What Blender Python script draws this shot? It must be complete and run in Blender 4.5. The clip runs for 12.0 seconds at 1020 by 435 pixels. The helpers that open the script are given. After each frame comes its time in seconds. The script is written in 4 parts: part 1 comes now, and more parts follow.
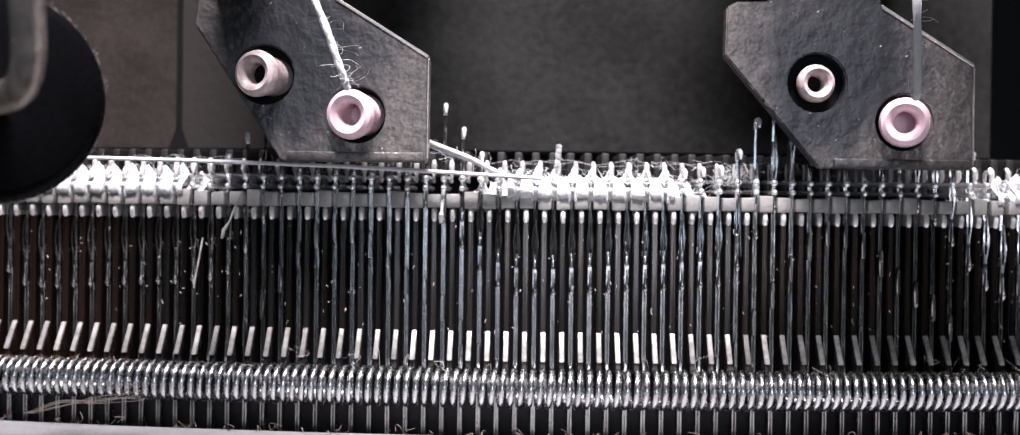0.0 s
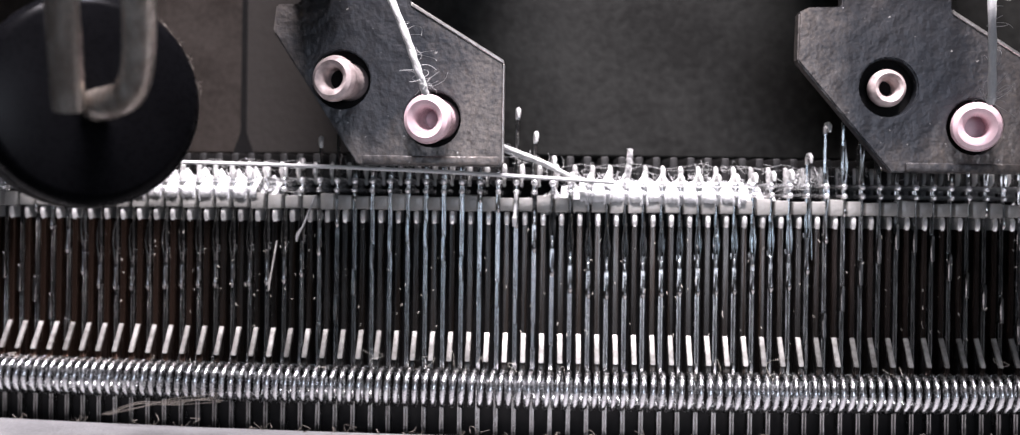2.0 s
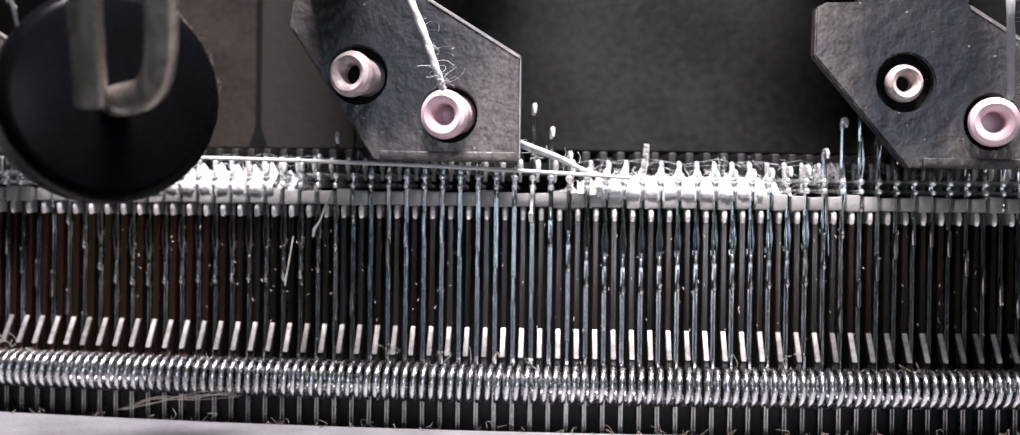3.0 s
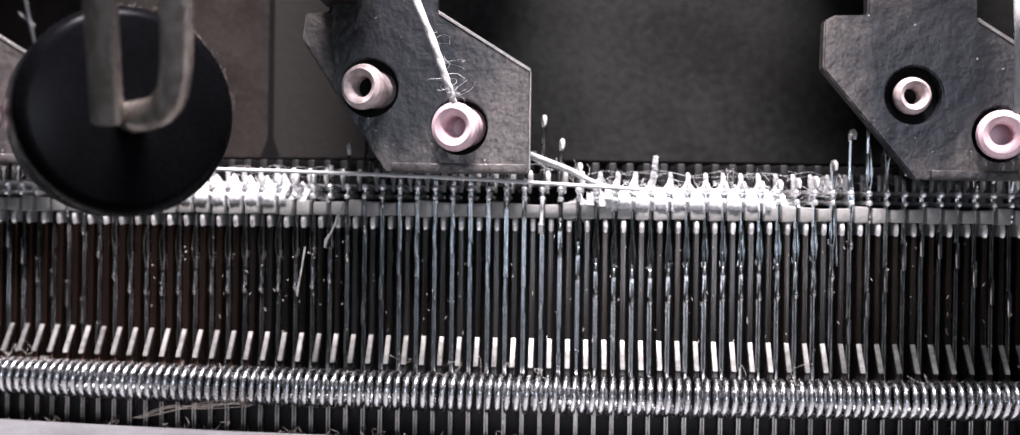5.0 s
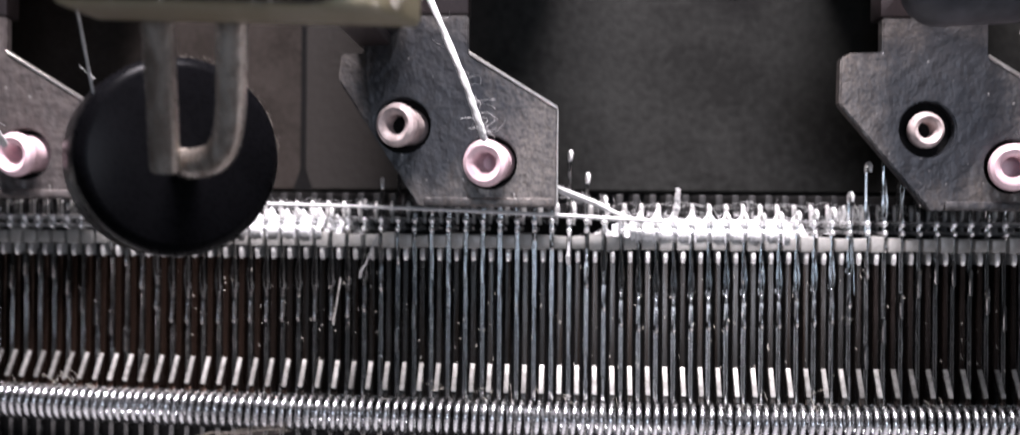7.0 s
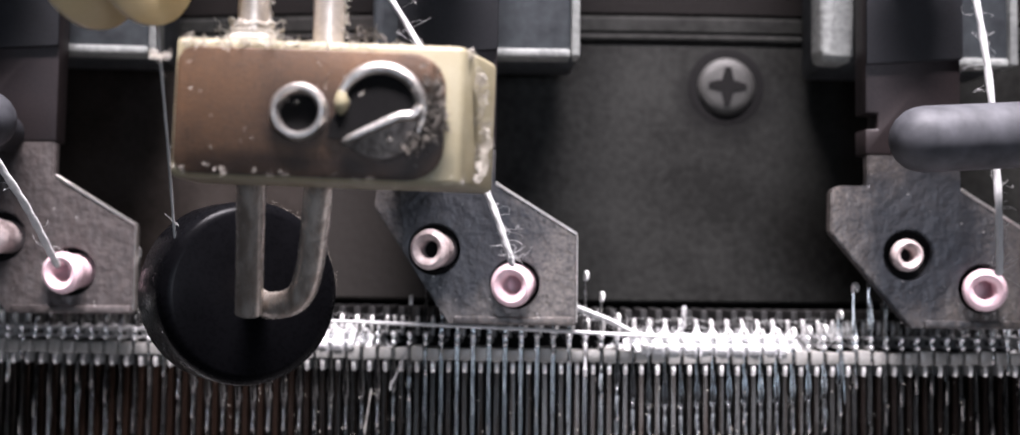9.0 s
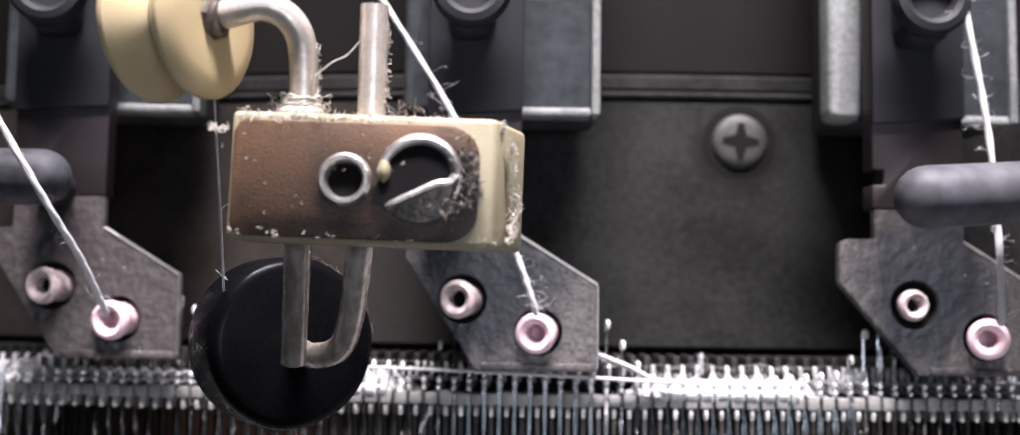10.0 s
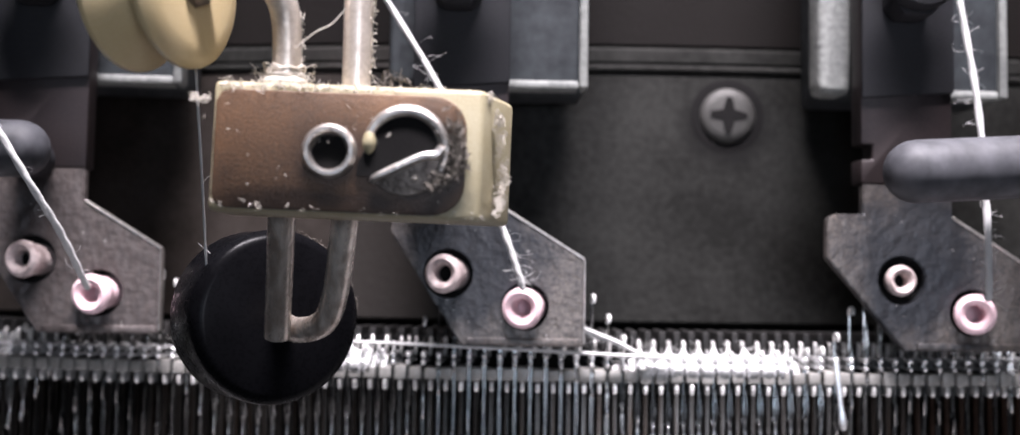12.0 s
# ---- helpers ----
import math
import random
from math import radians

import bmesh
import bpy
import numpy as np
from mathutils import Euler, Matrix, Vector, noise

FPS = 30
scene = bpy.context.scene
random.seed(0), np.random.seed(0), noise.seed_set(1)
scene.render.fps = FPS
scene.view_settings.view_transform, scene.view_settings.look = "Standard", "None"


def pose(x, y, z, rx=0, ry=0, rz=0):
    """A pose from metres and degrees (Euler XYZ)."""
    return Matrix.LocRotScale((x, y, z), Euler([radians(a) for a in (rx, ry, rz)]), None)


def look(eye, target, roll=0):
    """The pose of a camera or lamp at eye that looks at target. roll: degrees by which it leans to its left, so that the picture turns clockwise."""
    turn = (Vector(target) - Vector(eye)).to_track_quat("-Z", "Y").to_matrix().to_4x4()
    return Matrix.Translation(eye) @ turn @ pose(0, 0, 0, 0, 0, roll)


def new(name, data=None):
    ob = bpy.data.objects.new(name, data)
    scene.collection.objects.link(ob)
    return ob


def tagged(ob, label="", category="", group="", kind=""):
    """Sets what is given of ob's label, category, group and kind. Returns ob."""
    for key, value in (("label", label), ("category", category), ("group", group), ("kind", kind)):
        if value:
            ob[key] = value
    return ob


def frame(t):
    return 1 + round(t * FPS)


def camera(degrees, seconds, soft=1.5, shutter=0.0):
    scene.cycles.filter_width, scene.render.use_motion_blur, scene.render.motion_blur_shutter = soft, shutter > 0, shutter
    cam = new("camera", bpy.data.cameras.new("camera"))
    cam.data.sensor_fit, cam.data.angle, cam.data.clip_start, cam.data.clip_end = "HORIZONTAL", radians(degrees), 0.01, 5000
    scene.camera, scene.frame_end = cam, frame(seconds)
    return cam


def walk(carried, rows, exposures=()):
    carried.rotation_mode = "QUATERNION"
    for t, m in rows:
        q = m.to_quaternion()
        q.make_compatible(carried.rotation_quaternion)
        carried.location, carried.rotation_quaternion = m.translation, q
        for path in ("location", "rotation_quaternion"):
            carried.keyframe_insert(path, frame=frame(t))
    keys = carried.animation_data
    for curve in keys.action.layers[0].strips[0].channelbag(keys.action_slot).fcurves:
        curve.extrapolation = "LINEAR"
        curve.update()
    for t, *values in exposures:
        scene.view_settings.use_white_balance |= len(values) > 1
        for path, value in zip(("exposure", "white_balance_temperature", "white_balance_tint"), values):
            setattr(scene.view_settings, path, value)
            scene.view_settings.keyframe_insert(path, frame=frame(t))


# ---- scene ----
# Lengths below are in millimetres; MM turns them into metres. x right, y away from the first camera, z up.
MM = 0.001
cam = camera(50.4, 12.0, soft=1.1, shutter=0.5)
# the lens's depth of field: focused on the needles at the start
cam.data.dof.use_dof = True
cam.data.dof.focus_distance = 0.1
cam.data.dof.aperture_fstop = 25.0
PATH = [
    (0.0, 0.00, 0.00, 0.00, -0.00, -0.30, -0.75),
    (0.5, -0.06, -0.34, 0.08, -0.01, -0.22, -0.76),
    (1.0, -1.13, -0.76, 0.03, 0.12, -0.29, -0.67),
    (1.5, -5.47, -0.91, -0.40, 0.20, -0.04, -0.70),
    (2.0, -6.68, -0.99, -0.04, 0.27, -0.14, -0.77),
    (2.5, -7.56, -1.27, -0.03, 0.58, -0.31, -0.76),
    (3.0, -7.88, -1.05, -0.05, 0.50, -0.39, -0.76),
    (5.0, -7.92, -1.90, 0.95, 1.01, -0.33, -0.81),
    (5.5, -9.84, -2.08, 1.76, 0.39, -0.49, -0.72),
    (6.0, -9.76, -3.91, 1.82, 1.26, -0.66, -0.51),
    (6.5, -9.59, -3.74, 1.67, 1.28, -0.65, -0.61),
    (7.0, -9.91, -6.11, 3.41, 1.46, 0.08, -0.49),
    (7.2, -10.44, -9.80, 5.97, 1.60, 0.43, -0.34),
    (9.0, -19.25, -15.71, 10.46, -1.87, 2.87, -0.64),
    (9.5, -19.84, -19.85, 11.35, -1.37, 4.12, -0.78),
    (10.0, -20.55, -22.33, 11.97, -1.09, 4.73, -0.77),
    (10.5, -20.95, -23.74, 12.79, -1.36, 4.71, -0.72),
    (11.0, -20.99, -22.94, 12.36, -1.61, 4.42, -0.76),
    (11.5, -20.96, -22.07, 12.23, -1.74, 3.94, -0.82),
    (12.0, -20.73, -21.10, 11.86, -1.91, 3.45, -0.87),
]
EXPOSURES = [(0.0, 0.0, 6300, 21), (6.8, 0.0, 6300, 21), (9.0, 0.04, 6300, 21), (12.0, 0.04, 6300, 21)]
walk(cam, [(t, pose(x * MM, y * MM, z * MM, 90 + pitch, roll, yaw)) for t, x, y, z, yaw, pitch, roll in PATH], EXPOSURES)

# ---- light ----
world = bpy.data.worlds.new("world")
scene.world = world
world.use_nodes = True
world.node_tree.nodes["Background"].inputs[0].default_value = (0.9, 0.95, 1.0, 1)
world.node_tree.nodes["Background"].inputs[1].default_value = 0.05


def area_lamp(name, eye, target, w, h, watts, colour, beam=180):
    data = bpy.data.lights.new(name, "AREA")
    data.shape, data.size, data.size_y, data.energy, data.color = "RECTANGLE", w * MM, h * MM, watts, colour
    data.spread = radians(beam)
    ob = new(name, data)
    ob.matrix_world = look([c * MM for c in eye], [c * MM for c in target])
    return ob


# the machine's work lamp, unseen, above and before the needles, and two unseen lamps added before it to match the
# needles' glints
area_lamp("machine_work_lamp", (4, -32, 322), (4, 104, -8), 200, 40, 0.74, (1.0, 0.975, 0.96), 56)
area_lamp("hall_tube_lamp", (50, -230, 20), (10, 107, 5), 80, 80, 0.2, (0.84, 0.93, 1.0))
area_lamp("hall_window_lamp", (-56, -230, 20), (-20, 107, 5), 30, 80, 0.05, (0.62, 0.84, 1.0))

# ---- materials ----


def material(name, base, rough=0.5, metal=0.0, dark=None, scale=600.0, amount=0.5, bump=0.0, fine=4000.0, sheen=0.0, rough_var=0.12, vary=0.0, stretch=(1, 1, 1), spec=0.5, hard=0.15):
    """Two scales of noise mix base with dark; the fine one also drives bump and gloss."""
    m = bpy.data.materials.new(name)
    m.use_nodes = True
    nt = m.node_tree
    n, li = nt.nodes, nt.links
    b = n["Principled BSDF"]
    dark = dark or tuple(c * 0.55 for c in base)
    tc = n.new("ShaderNodeTexCoord")
    mp = n.new("ShaderNodeMapping")
    mp.inputs["Scale"].default_value = stretch
    li.new(tc.outputs["Object"], mp.inputs["Vector"])
    info = n.new("ShaderNodeObjectInfo")
    off = n.new("ShaderNodeVectorMath")
    off.operation = "ADD"
    mul = n.new("ShaderNodeMath")
    mul.operation = "MULTIPLY"
    mul.inputs[1].default_value = 0.37
    li.new(info.outputs["Random"], mul.inputs[0])
    li.new(mp.outputs[0], off.inputs[0])
    li.new(mul.outputs[0], off.inputs[1])
    big = n.new("ShaderNodeTexNoise")
    big.inputs["Scale"].default_value, big.inputs["Detail"].default_value = scale, 5
    small = n.new("ShaderNodeTexNoise")
    small.inputs["Scale"].default_value, small.inputs["Detail"].default_value = fine, 3
    li.new(off.outputs[0], big.inputs["Vector"])
    li.new(off.outputs[0], small.inputs["Vector"])
    ramp = n.new("ShaderNodeMapRange")
    ramp.inputs["From Min"].default_value, ramp.inputs["From Max"].default_value = 0.5 - hard, 0.5 + hard
    ramp.inputs["To Max"].default_value = amount
    add = n.new("ShaderNodeMath")
    add.operation = "MULTIPLY_ADD"
    add.inputs[1].default_value = 0.6
    half = n.new("ShaderNodeMath")
    half.operation = "MULTIPLY"
    half.inputs[1].default_value = 0.4
    li.new(small.outputs["Fac"], half.inputs[0])
    li.new(big.outputs["Fac"], add.inputs[0])
    li.new(half.outputs[0], add.inputs[2])
    li.new(add.outputs[0], ramp.inputs["Value"])
    mix = n.new("ShaderNodeMix")
    mix.data_type = "RGBA"
    mix.inputs[6].default_value, mix.inputs[7].default_value = (*base, 1), (*dark, 1)
    li.new(ramp.outputs[0], mix.inputs[0])
    last = mix.outputs[2]
    if vary:
        hsv = n.new("ShaderNodeHueSaturation")
        val = n.new("ShaderNodeMapRange")
        val.inputs["To Min"].default_value, val.inputs["To Max"].default_value = 1 - vary, 1 + vary
        li.new(info.outputs["Random"], val.inputs["Value"])
        li.new(val.outputs[0], hsv.inputs["Value"])
        li.new(last, hsv.inputs["Color"])
        last = hsv.outputs[0]
    li.new(last, b.inputs["Base Color"])
    rr = n.new("ShaderNodeMapRange")
    rr.inputs["To Min"].default_value, rr.inputs["To Max"].default_value = max(0.03, rough - rough_var), min(1.0, rough + rough_var)
    li.new(small.outputs["Fac"], rr.inputs["Value"])
    li.new(rr.outputs[0], b.inputs["Roughness"])
    b.inputs["Metallic"].default_value = metal
    b.inputs["Specular IOR Level"].default_value = spec
    b.inputs["Sheen Weight"].default_value = sheen
    if bump:
        bp = n.new("ShaderNodeBump")
        bp.inputs["Strength"].default_value, bp.inputs["Distance"].default_value = bump, 0.0002
        li.new(small.outputs["Fac"], bp.inputs["Height"])
        li.new(bp.outputs[0], b.inputs["Normal"])
    return m


M = dict(
    plate=material("worn_dark_steel", (0.161, 0.1362, 0.1279), 0.42, 0.4, (0.045, 0.039, 0.038), 55, 1.0, 0.12, 1200, hard=0.17),
    # steel of the two plates that carry a painted dark patch of shade
    plate_shaded=material("oil_blackened_steel", (0.22, 0.1892, 0.1646), 0.4, 0.5, (0.035, 0.038, 0.044), 75, 1.0, 0.14, 2600, hard=0.17),
    edge=material("bare_steel_edge", (0.62, 0.58, 0.54), 0.35, 0.9, (0.3, 0.28, 0.26), 900, 0.6, 0.3),
    arm=material("browned_steel", (0.0306, 0.0204, 0.0204), 0.5, 0.3, (0.010, 0.0075, 0.0085), 70, 0.9, 0.08, 4000),
    black_block=material("blackened_steel", (0.00765, 0.008075, 0.01147), 0.7, 0.1, (0.0035, 0.0035, 0.005), 90, 0.9, 0.08, 4000),
    rim=material("bare_cast_rim", (0.2816, 0.2904, 0.2728), 0.8, 0.0, (0.14, 0.145, 0.14), 110, 1.0, 0.5, 1400, hard=0.14),
    bracket=material("sandy_cast_grey", (0.03655, 0.04335, 0.0476), 0.75, 0.05, (0.011, 0.0135, 0.017), 65, 1.0, 0.4, 520, hard=0.12),
    panel=material("mottled_cast_panel", (0.02365, 0.02365, 0.02167), 0.55, 0.0, (0.008, 0.0078, 0.0069), 75, 1.0, 0.4, 1000, spec=0.12, hard=0.13),
    # browner than the lower sheet, and darkened for the weaker light up there
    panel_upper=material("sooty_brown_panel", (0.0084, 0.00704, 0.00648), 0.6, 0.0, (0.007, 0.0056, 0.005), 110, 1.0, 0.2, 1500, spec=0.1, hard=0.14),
    panel_brown=material("browned_cast_panel", (0.04136, 0.03432, 0.03036), 0.55, 0.0, (0.02, 0.016, 0.0135), 140, 1.0, 0.2, 1500, spec=0.12, hard=0.14),
    # near-black, also for the shade painted into holes, sockets and slots
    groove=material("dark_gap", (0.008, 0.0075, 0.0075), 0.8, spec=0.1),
    needle=material("polished_needle_steel", (0.5, 0.495, 0.485), 0.24, 1.0, (0.22, 0.21, 0.2), 500, 0.6, 0.15, 3000, vary=0.15, stretch=(1, 1, 0.15)),
    trick=material("oiled_trick_steel", (0.072, 0.0693, 0.0657), 0.28, 0.95, (0.03, 0.021, 0.016), 420, 1.0, 0.1, 1800, vary=0.5, rough_var=0.07, stretch=(7, 1, 0.12), hard=0.1),
    verge=material("ground_verge_steel", (0.297, 0.2898, 0.2718), 0.42, 0.15, (0.2, 0.192, 0.178), 800, 0.7, 0.3, 2600, vary=0.15),
    # heads, hooks and feet in lighter steel: their glints put into the colour
    bright=material("rubbed_bright_steel", (0.80, 0.79, 0.77), 0.32, 0.55, (0.5, 0.49, 0.47), 500, 0.7, 0.15, 3000, vary=0.3),
    foot=material("rubbed_grey_steel", (0.4752, 0.462, 0.4356), 0.4, 0.5, (0.15, 0.142, 0.13), 900, 0.9, 0.15, 2500, vary=0.4),
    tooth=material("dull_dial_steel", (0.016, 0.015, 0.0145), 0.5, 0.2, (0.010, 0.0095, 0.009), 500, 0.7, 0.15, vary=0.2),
    bead=material("polished_bead_steel", (0.86, 0.86, 0.86), 0.2, 0.7, (0.66, 0.66, 0.66), 500, 0.5, 0.05, 3000, vary=0.1),
    spring=material("bright_spring_wire", (0.62, 0.63, 0.64), 0.25, 1.0, (0.3, 0.3, 0.3), 500, 0.5, 0.1),
    # near-black: on the drum it holds the shade between the trick walls
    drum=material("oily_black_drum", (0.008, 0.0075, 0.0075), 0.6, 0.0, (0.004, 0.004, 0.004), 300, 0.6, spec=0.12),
    cam_ring=material("satin_cam_ring", (0.30, 0.297, 0.30), 0.5, 0.4, (0.15, 0.148, 0.15), 160, 0.8, 0.4),
    ceramic=material("pink_ceramic", (0.80, 0.58, 0.62), 0.28, 0.0, (0.72, 0.50, 0.52), 500, 0.6, 0.05),
    ceramic_old=material("grimy_pale_ceramic", (0.68, 0.57, 0.55), 0.4, 0.0, (0.10, 0.065, 0.06), 260, 0.75, 0.15, 1500, hard=0.13),
    yarn=material("white_cotton_yarn", (0.56, 0.555, 0.545), 0.9, 0.0, (0.4, 0.396, 0.385), 1500, 0.5, 0.4, 5000, sheen=0.3),
    cloth=material("soft_cotton_cloth", (0.66, 0.658, 0.65), 0.9, 0.0, (0.5, 0.498, 0.49), 1500, 0.5, 0.5, 4000, sheen=0.2),
    cream=material("yellowed_cream_paint", (0.378, 0.3375, 0.2295), 0.5, 0.0, (0.28, 0.23, 0.12), 260, 0.7, 0.3, 6000),
    brown=material("worn_brown_plating", (0.18, 0.0945, 0.0477), 0.42, 0.35, (0.05, 0.036, 0.028), 110, 0.9, 0.3, 7000),
    rod=material("lint_dulled_rod", (0.76, 0.68, 0.6), 0.32, 0.4, (0.42, 0.36, 0.3), 260, 0.8, 0.15, 3000),
    bare_rod=material("grimy_bare_rod", (0.76, 0.68, 0.6), 0.27, 0.5, (0.24, 0.19, 0.155), 240, 0.9, 0.15, 1500, stretch=(1, 1, 0.3), hard=0.12),
    nylon=material("cream_nylon", (0.6256, 0.506, 0.3036), 0.33, 0.0, (0.54, 0.41, 0.21), 110, 0.7, 0.05),
    rubber=material("black_plastic", (0.0025, 0.0025, 0.003), 0.28, 0.0, (0.005, 0.005, 0.006), 300, 0.6, 0.01, 2500, spec=0.05, rough_var=0.06),
    dusty=material("dusty_black_rod", (0.085, 0.086, 0.095), 0.6, 0.0, (0.006, 0.0065, 0.009), 70, 1.0, 0.1, 420, spec=0.3, hard=0.16),
    screw=material("zinc_screw", (0.066, 0.064, 0.06), 0.6, 0.4, (0.02, 0.019, 0.0175), 250, 0.7, 0.3),
    worn_screw=material("browned_screw_head", (0.2, 0.165, 0.14), 0.45, 0.6, (0.04, 0.03, 0.026), 350, 0.9, 0.4, 2200),
    lint=material("grey_lint", (0.6, 0.56, 0.5), 0.95, 0.0, (0.4, 0.36, 0.3), 900, 0.6),
    lint_dark=material("oily_grey_lint", (0.16, 0.14, 0.12), 0.9, 0.0, (0.07, 0.06, 0.05), 900, 0.7),
    hall=material("painted_hall_wall", (0.30, 0.31, 0.32), 0.8, 0.0, (0.24, 0.25, 0.25), 3, 0.6, 0, 60),
    floor=material("concrete_floor", (0.25, 0.25, 0.24), 0.8, 0.0, (0.18, 0.18, 0.17), 4, 0.7, 0, 80),
)



def stain_or_shade(m, x, z, w, h, colour, strength):
    """A patch of another colour with a ragged outline, w by h millimetres, about the point (x, z) of the thing's face;
    serves stains and painted shade.
    """
    nt = m.node_tree
    n, li = nt.nodes, nt.links
    b = n["Principled BSDF"]
    old = b.inputs["Base Color"].links[0].from_socket
    tc = n.new("ShaderNodeTexCoord")
    wob = n.new("ShaderNodeTexNoise")
    wob.inputs["Scale"].default_value, wob.inputs["Detail"].default_value = 260, 6
    li.new(tc.outputs["Object"], wob.inputs["Vector"])
    mp = n.new("ShaderNodeMapping")
    mp.inputs["Location"].default_value = (-2 * x / w, 0, -2 * z / h)
    mp.inputs["Scale"].default_value = (2000 / w, 0, 2000 / h)
    li.new(tc.outputs["Object"], mp.inputs["Vector"])
    ln = n.new("ShaderNodeVectorMath")
    ln.operation = "LENGTH"
    li.new(mp.outputs[0], ln.inputs[0])
    add = n.new("ShaderNodeMath")
    add.operation = "MULTIPLY_ADD"
    add.inputs[1].default_value = 0.9
    li.new(wob.outputs["Fac"], add.inputs[0])
    li.new(ln.outputs["Value"], add.inputs[2])
    edge = n.new("ShaderNodeMapRange")
    edge.inputs["From Min"].default_value, edge.inputs["From Max"].default_value = 1.0, 1.55
    edge.inputs["To Min"].default_value, edge.inputs["To Max"].default_value = strength, 0.0
    li.new(add.outputs[0], edge.inputs["Value"])
    mix = n.new("ShaderNodeMix")
    mix.data_type = "RGBA"
    li.new(edge.outputs[0], mix.inputs[0])
    li.new(old, mix.inputs[6])
    mix.inputs[7].default_value = (*colour, 1)
    li.new(mix.outputs[2], b.inputs["Base Color"])


def weather_plate(m):
    """Dents, and bright specks where the blackening is chipped."""
    nt = m.node_tree
    n, li = nt.nodes, nt.links
    b = n["Principled BSDF"]
    old = b.inputs["Base Color"].links[0].from_socket
    tc = n.new("ShaderNodeTexCoord")
    chip = n.new("ShaderNodeTexNoise")
    chip.inputs["Scale"].default_value, chip.inputs["Detail"].default_value = 1300, 2
    li.new(tc.outputs["Object"], chip.inputs["Vector"])
    cut = n.new("ShaderNodeMapRange")
    cut.inputs["From Min"].default_value, cut.inputs["From Max"].default_value = 0.71, 0.77
    cut.inputs["To Max"].default_value = 0.8
    li.new(chip.outputs["Fac"], cut.inputs["Value"])
    bare = n.new("ShaderNodeMix")
    bare.data_type = "RGBA"
    li.new(cut.outputs[0], bare.inputs[0])
    li.new(old, bare.inputs[6])
    bare.inputs[7].default_value = (0.55, 0.53, 0.5, 1)
    li.new(bare.outputs[2], b.inputs["Base Color"])
    dent = n.new("ShaderNodeBump")
    dent.inputs["Strength"].default_value, dent.inputs["Distance"].default_value = 0.6, 0.00045
    big = n.new("ShaderNodeTexNoise")
    big.inputs["Scale"].default_value, big.inputs["Detail"].default_value = 700, 4
    li.new(tc.outputs["Object"], big.inputs["Vector"])
    li.new(big.outputs["Fac"], dent.inputs["Height"])
    li.new(b.inputs["Normal"].links[0].from_socket, dent.inputs["Normal"])
    li.new(dent.outputs[0], b.inputs["Normal"])


def brown_reflections(m, spots, holder):
    """Brown reflections painted on the ring, in ragged patches about the angles in spots (degrees, half-width), in the
    ring's own space.
    """
    nt = m.node_tree
    n, li = nt.nodes, nt.links
    b = n["Principled BSDF"]
    tc = n.new("ShaderNodeTexCoord")
    tc.object = holder
    wob = n.new("ShaderNodeTexNoise")
    wob.inputs["Scale"].default_value, wob.inputs["Detail"].default_value = 90, 4
    li.new(tc.outputs["Object"], wob.inputs["Vector"])
    for angle, width, colour, strength in spots:
        old = b.inputs["Base Color"].links[0].from_socket
        at = n.new("ShaderNodeVectorMath")
        at.operation = "DISTANCE"
        at.inputs[1].default_value = (R * MM * math.sin(radians(angle)), -R * MM * math.cos(radians(angle)), -8.5 * MM)
        li.new(tc.outputs["Object"], at.inputs[0])
        rag = n.new("ShaderNodeMath")
        rag.operation = "MULTIPLY_ADD"
        rag.inputs[1].default_value = 18 * MM
        li.new(wob.outputs["Fac"], rag.inputs[0])
        li.new(at.outputs["Value"], rag.inputs[2])
        edge = n.new("ShaderNodeMapRange")
        edge.interpolation_type = "SMOOTHSTEP"
        half = R * MM * radians(width)
        edge.inputs["From Min"].default_value, edge.inputs["From Max"].default_value = half * 0.55 + 9 * MM, half * 1.25 + 9 * MM
        edge.inputs["To Min"].default_value, edge.inputs["To Max"].default_value = strength, 0.0
        li.new(rag.outputs[0], edge.inputs["Value"])
        mix = n.new("ShaderNodeMix")
        mix.data_type = "RGBA"
        li.new(edge.outputs[0], mix.inputs[0])
        li.new(old, mix.inputs[6])
        mix.inputs[7].default_value = (*colour, 1)
        li.new(mix.outputs[2], b.inputs["Base Color"])


# the plate's dark half: shade and dark reflection painted into the colour
stain_or_shade(M["plate_shaded"], -13.4, 10.4, 19.4, 25.5, (0.02, 0.0235, 0.029), 0.86)
# shadow from arm and pin, painted down over the pale eyelet's hole
stain_or_shade(M["plate"], -14.2, 12.5, 8.5, 19.0, (0.03, 0.024, 0.023), 0.75)
weather_plate(M["plate"])
weather_plate(M["plate_shaded"])
# browner patch beside the seam, close to the left sheet's colour
stain_or_shade(M["panel"], -33.0, 20.0, 34.0, 60.0, (0.04, 0.0352, 0.0322), 0.8)
stain_or_shade(M["brown"], -2.2, -0.7, 7.0, 6.6, (0.022, 0.014, 0.011), 0.75)
stain_or_shade(M["brown"], 5.0, -0.8, 11.0, 10.5, (0.016, 0.011, 0.009), 0.9)
stain_or_shade(M["brown"], -2.5, -4.2, 20.0, 3.2, (0.02, 0.013, 0.01), 0.8)
stain_or_shade(M["panel"], 12.8, 33.6, 12.5, 12.0, (0.0045, 0.0042, 0.004), 0.85)
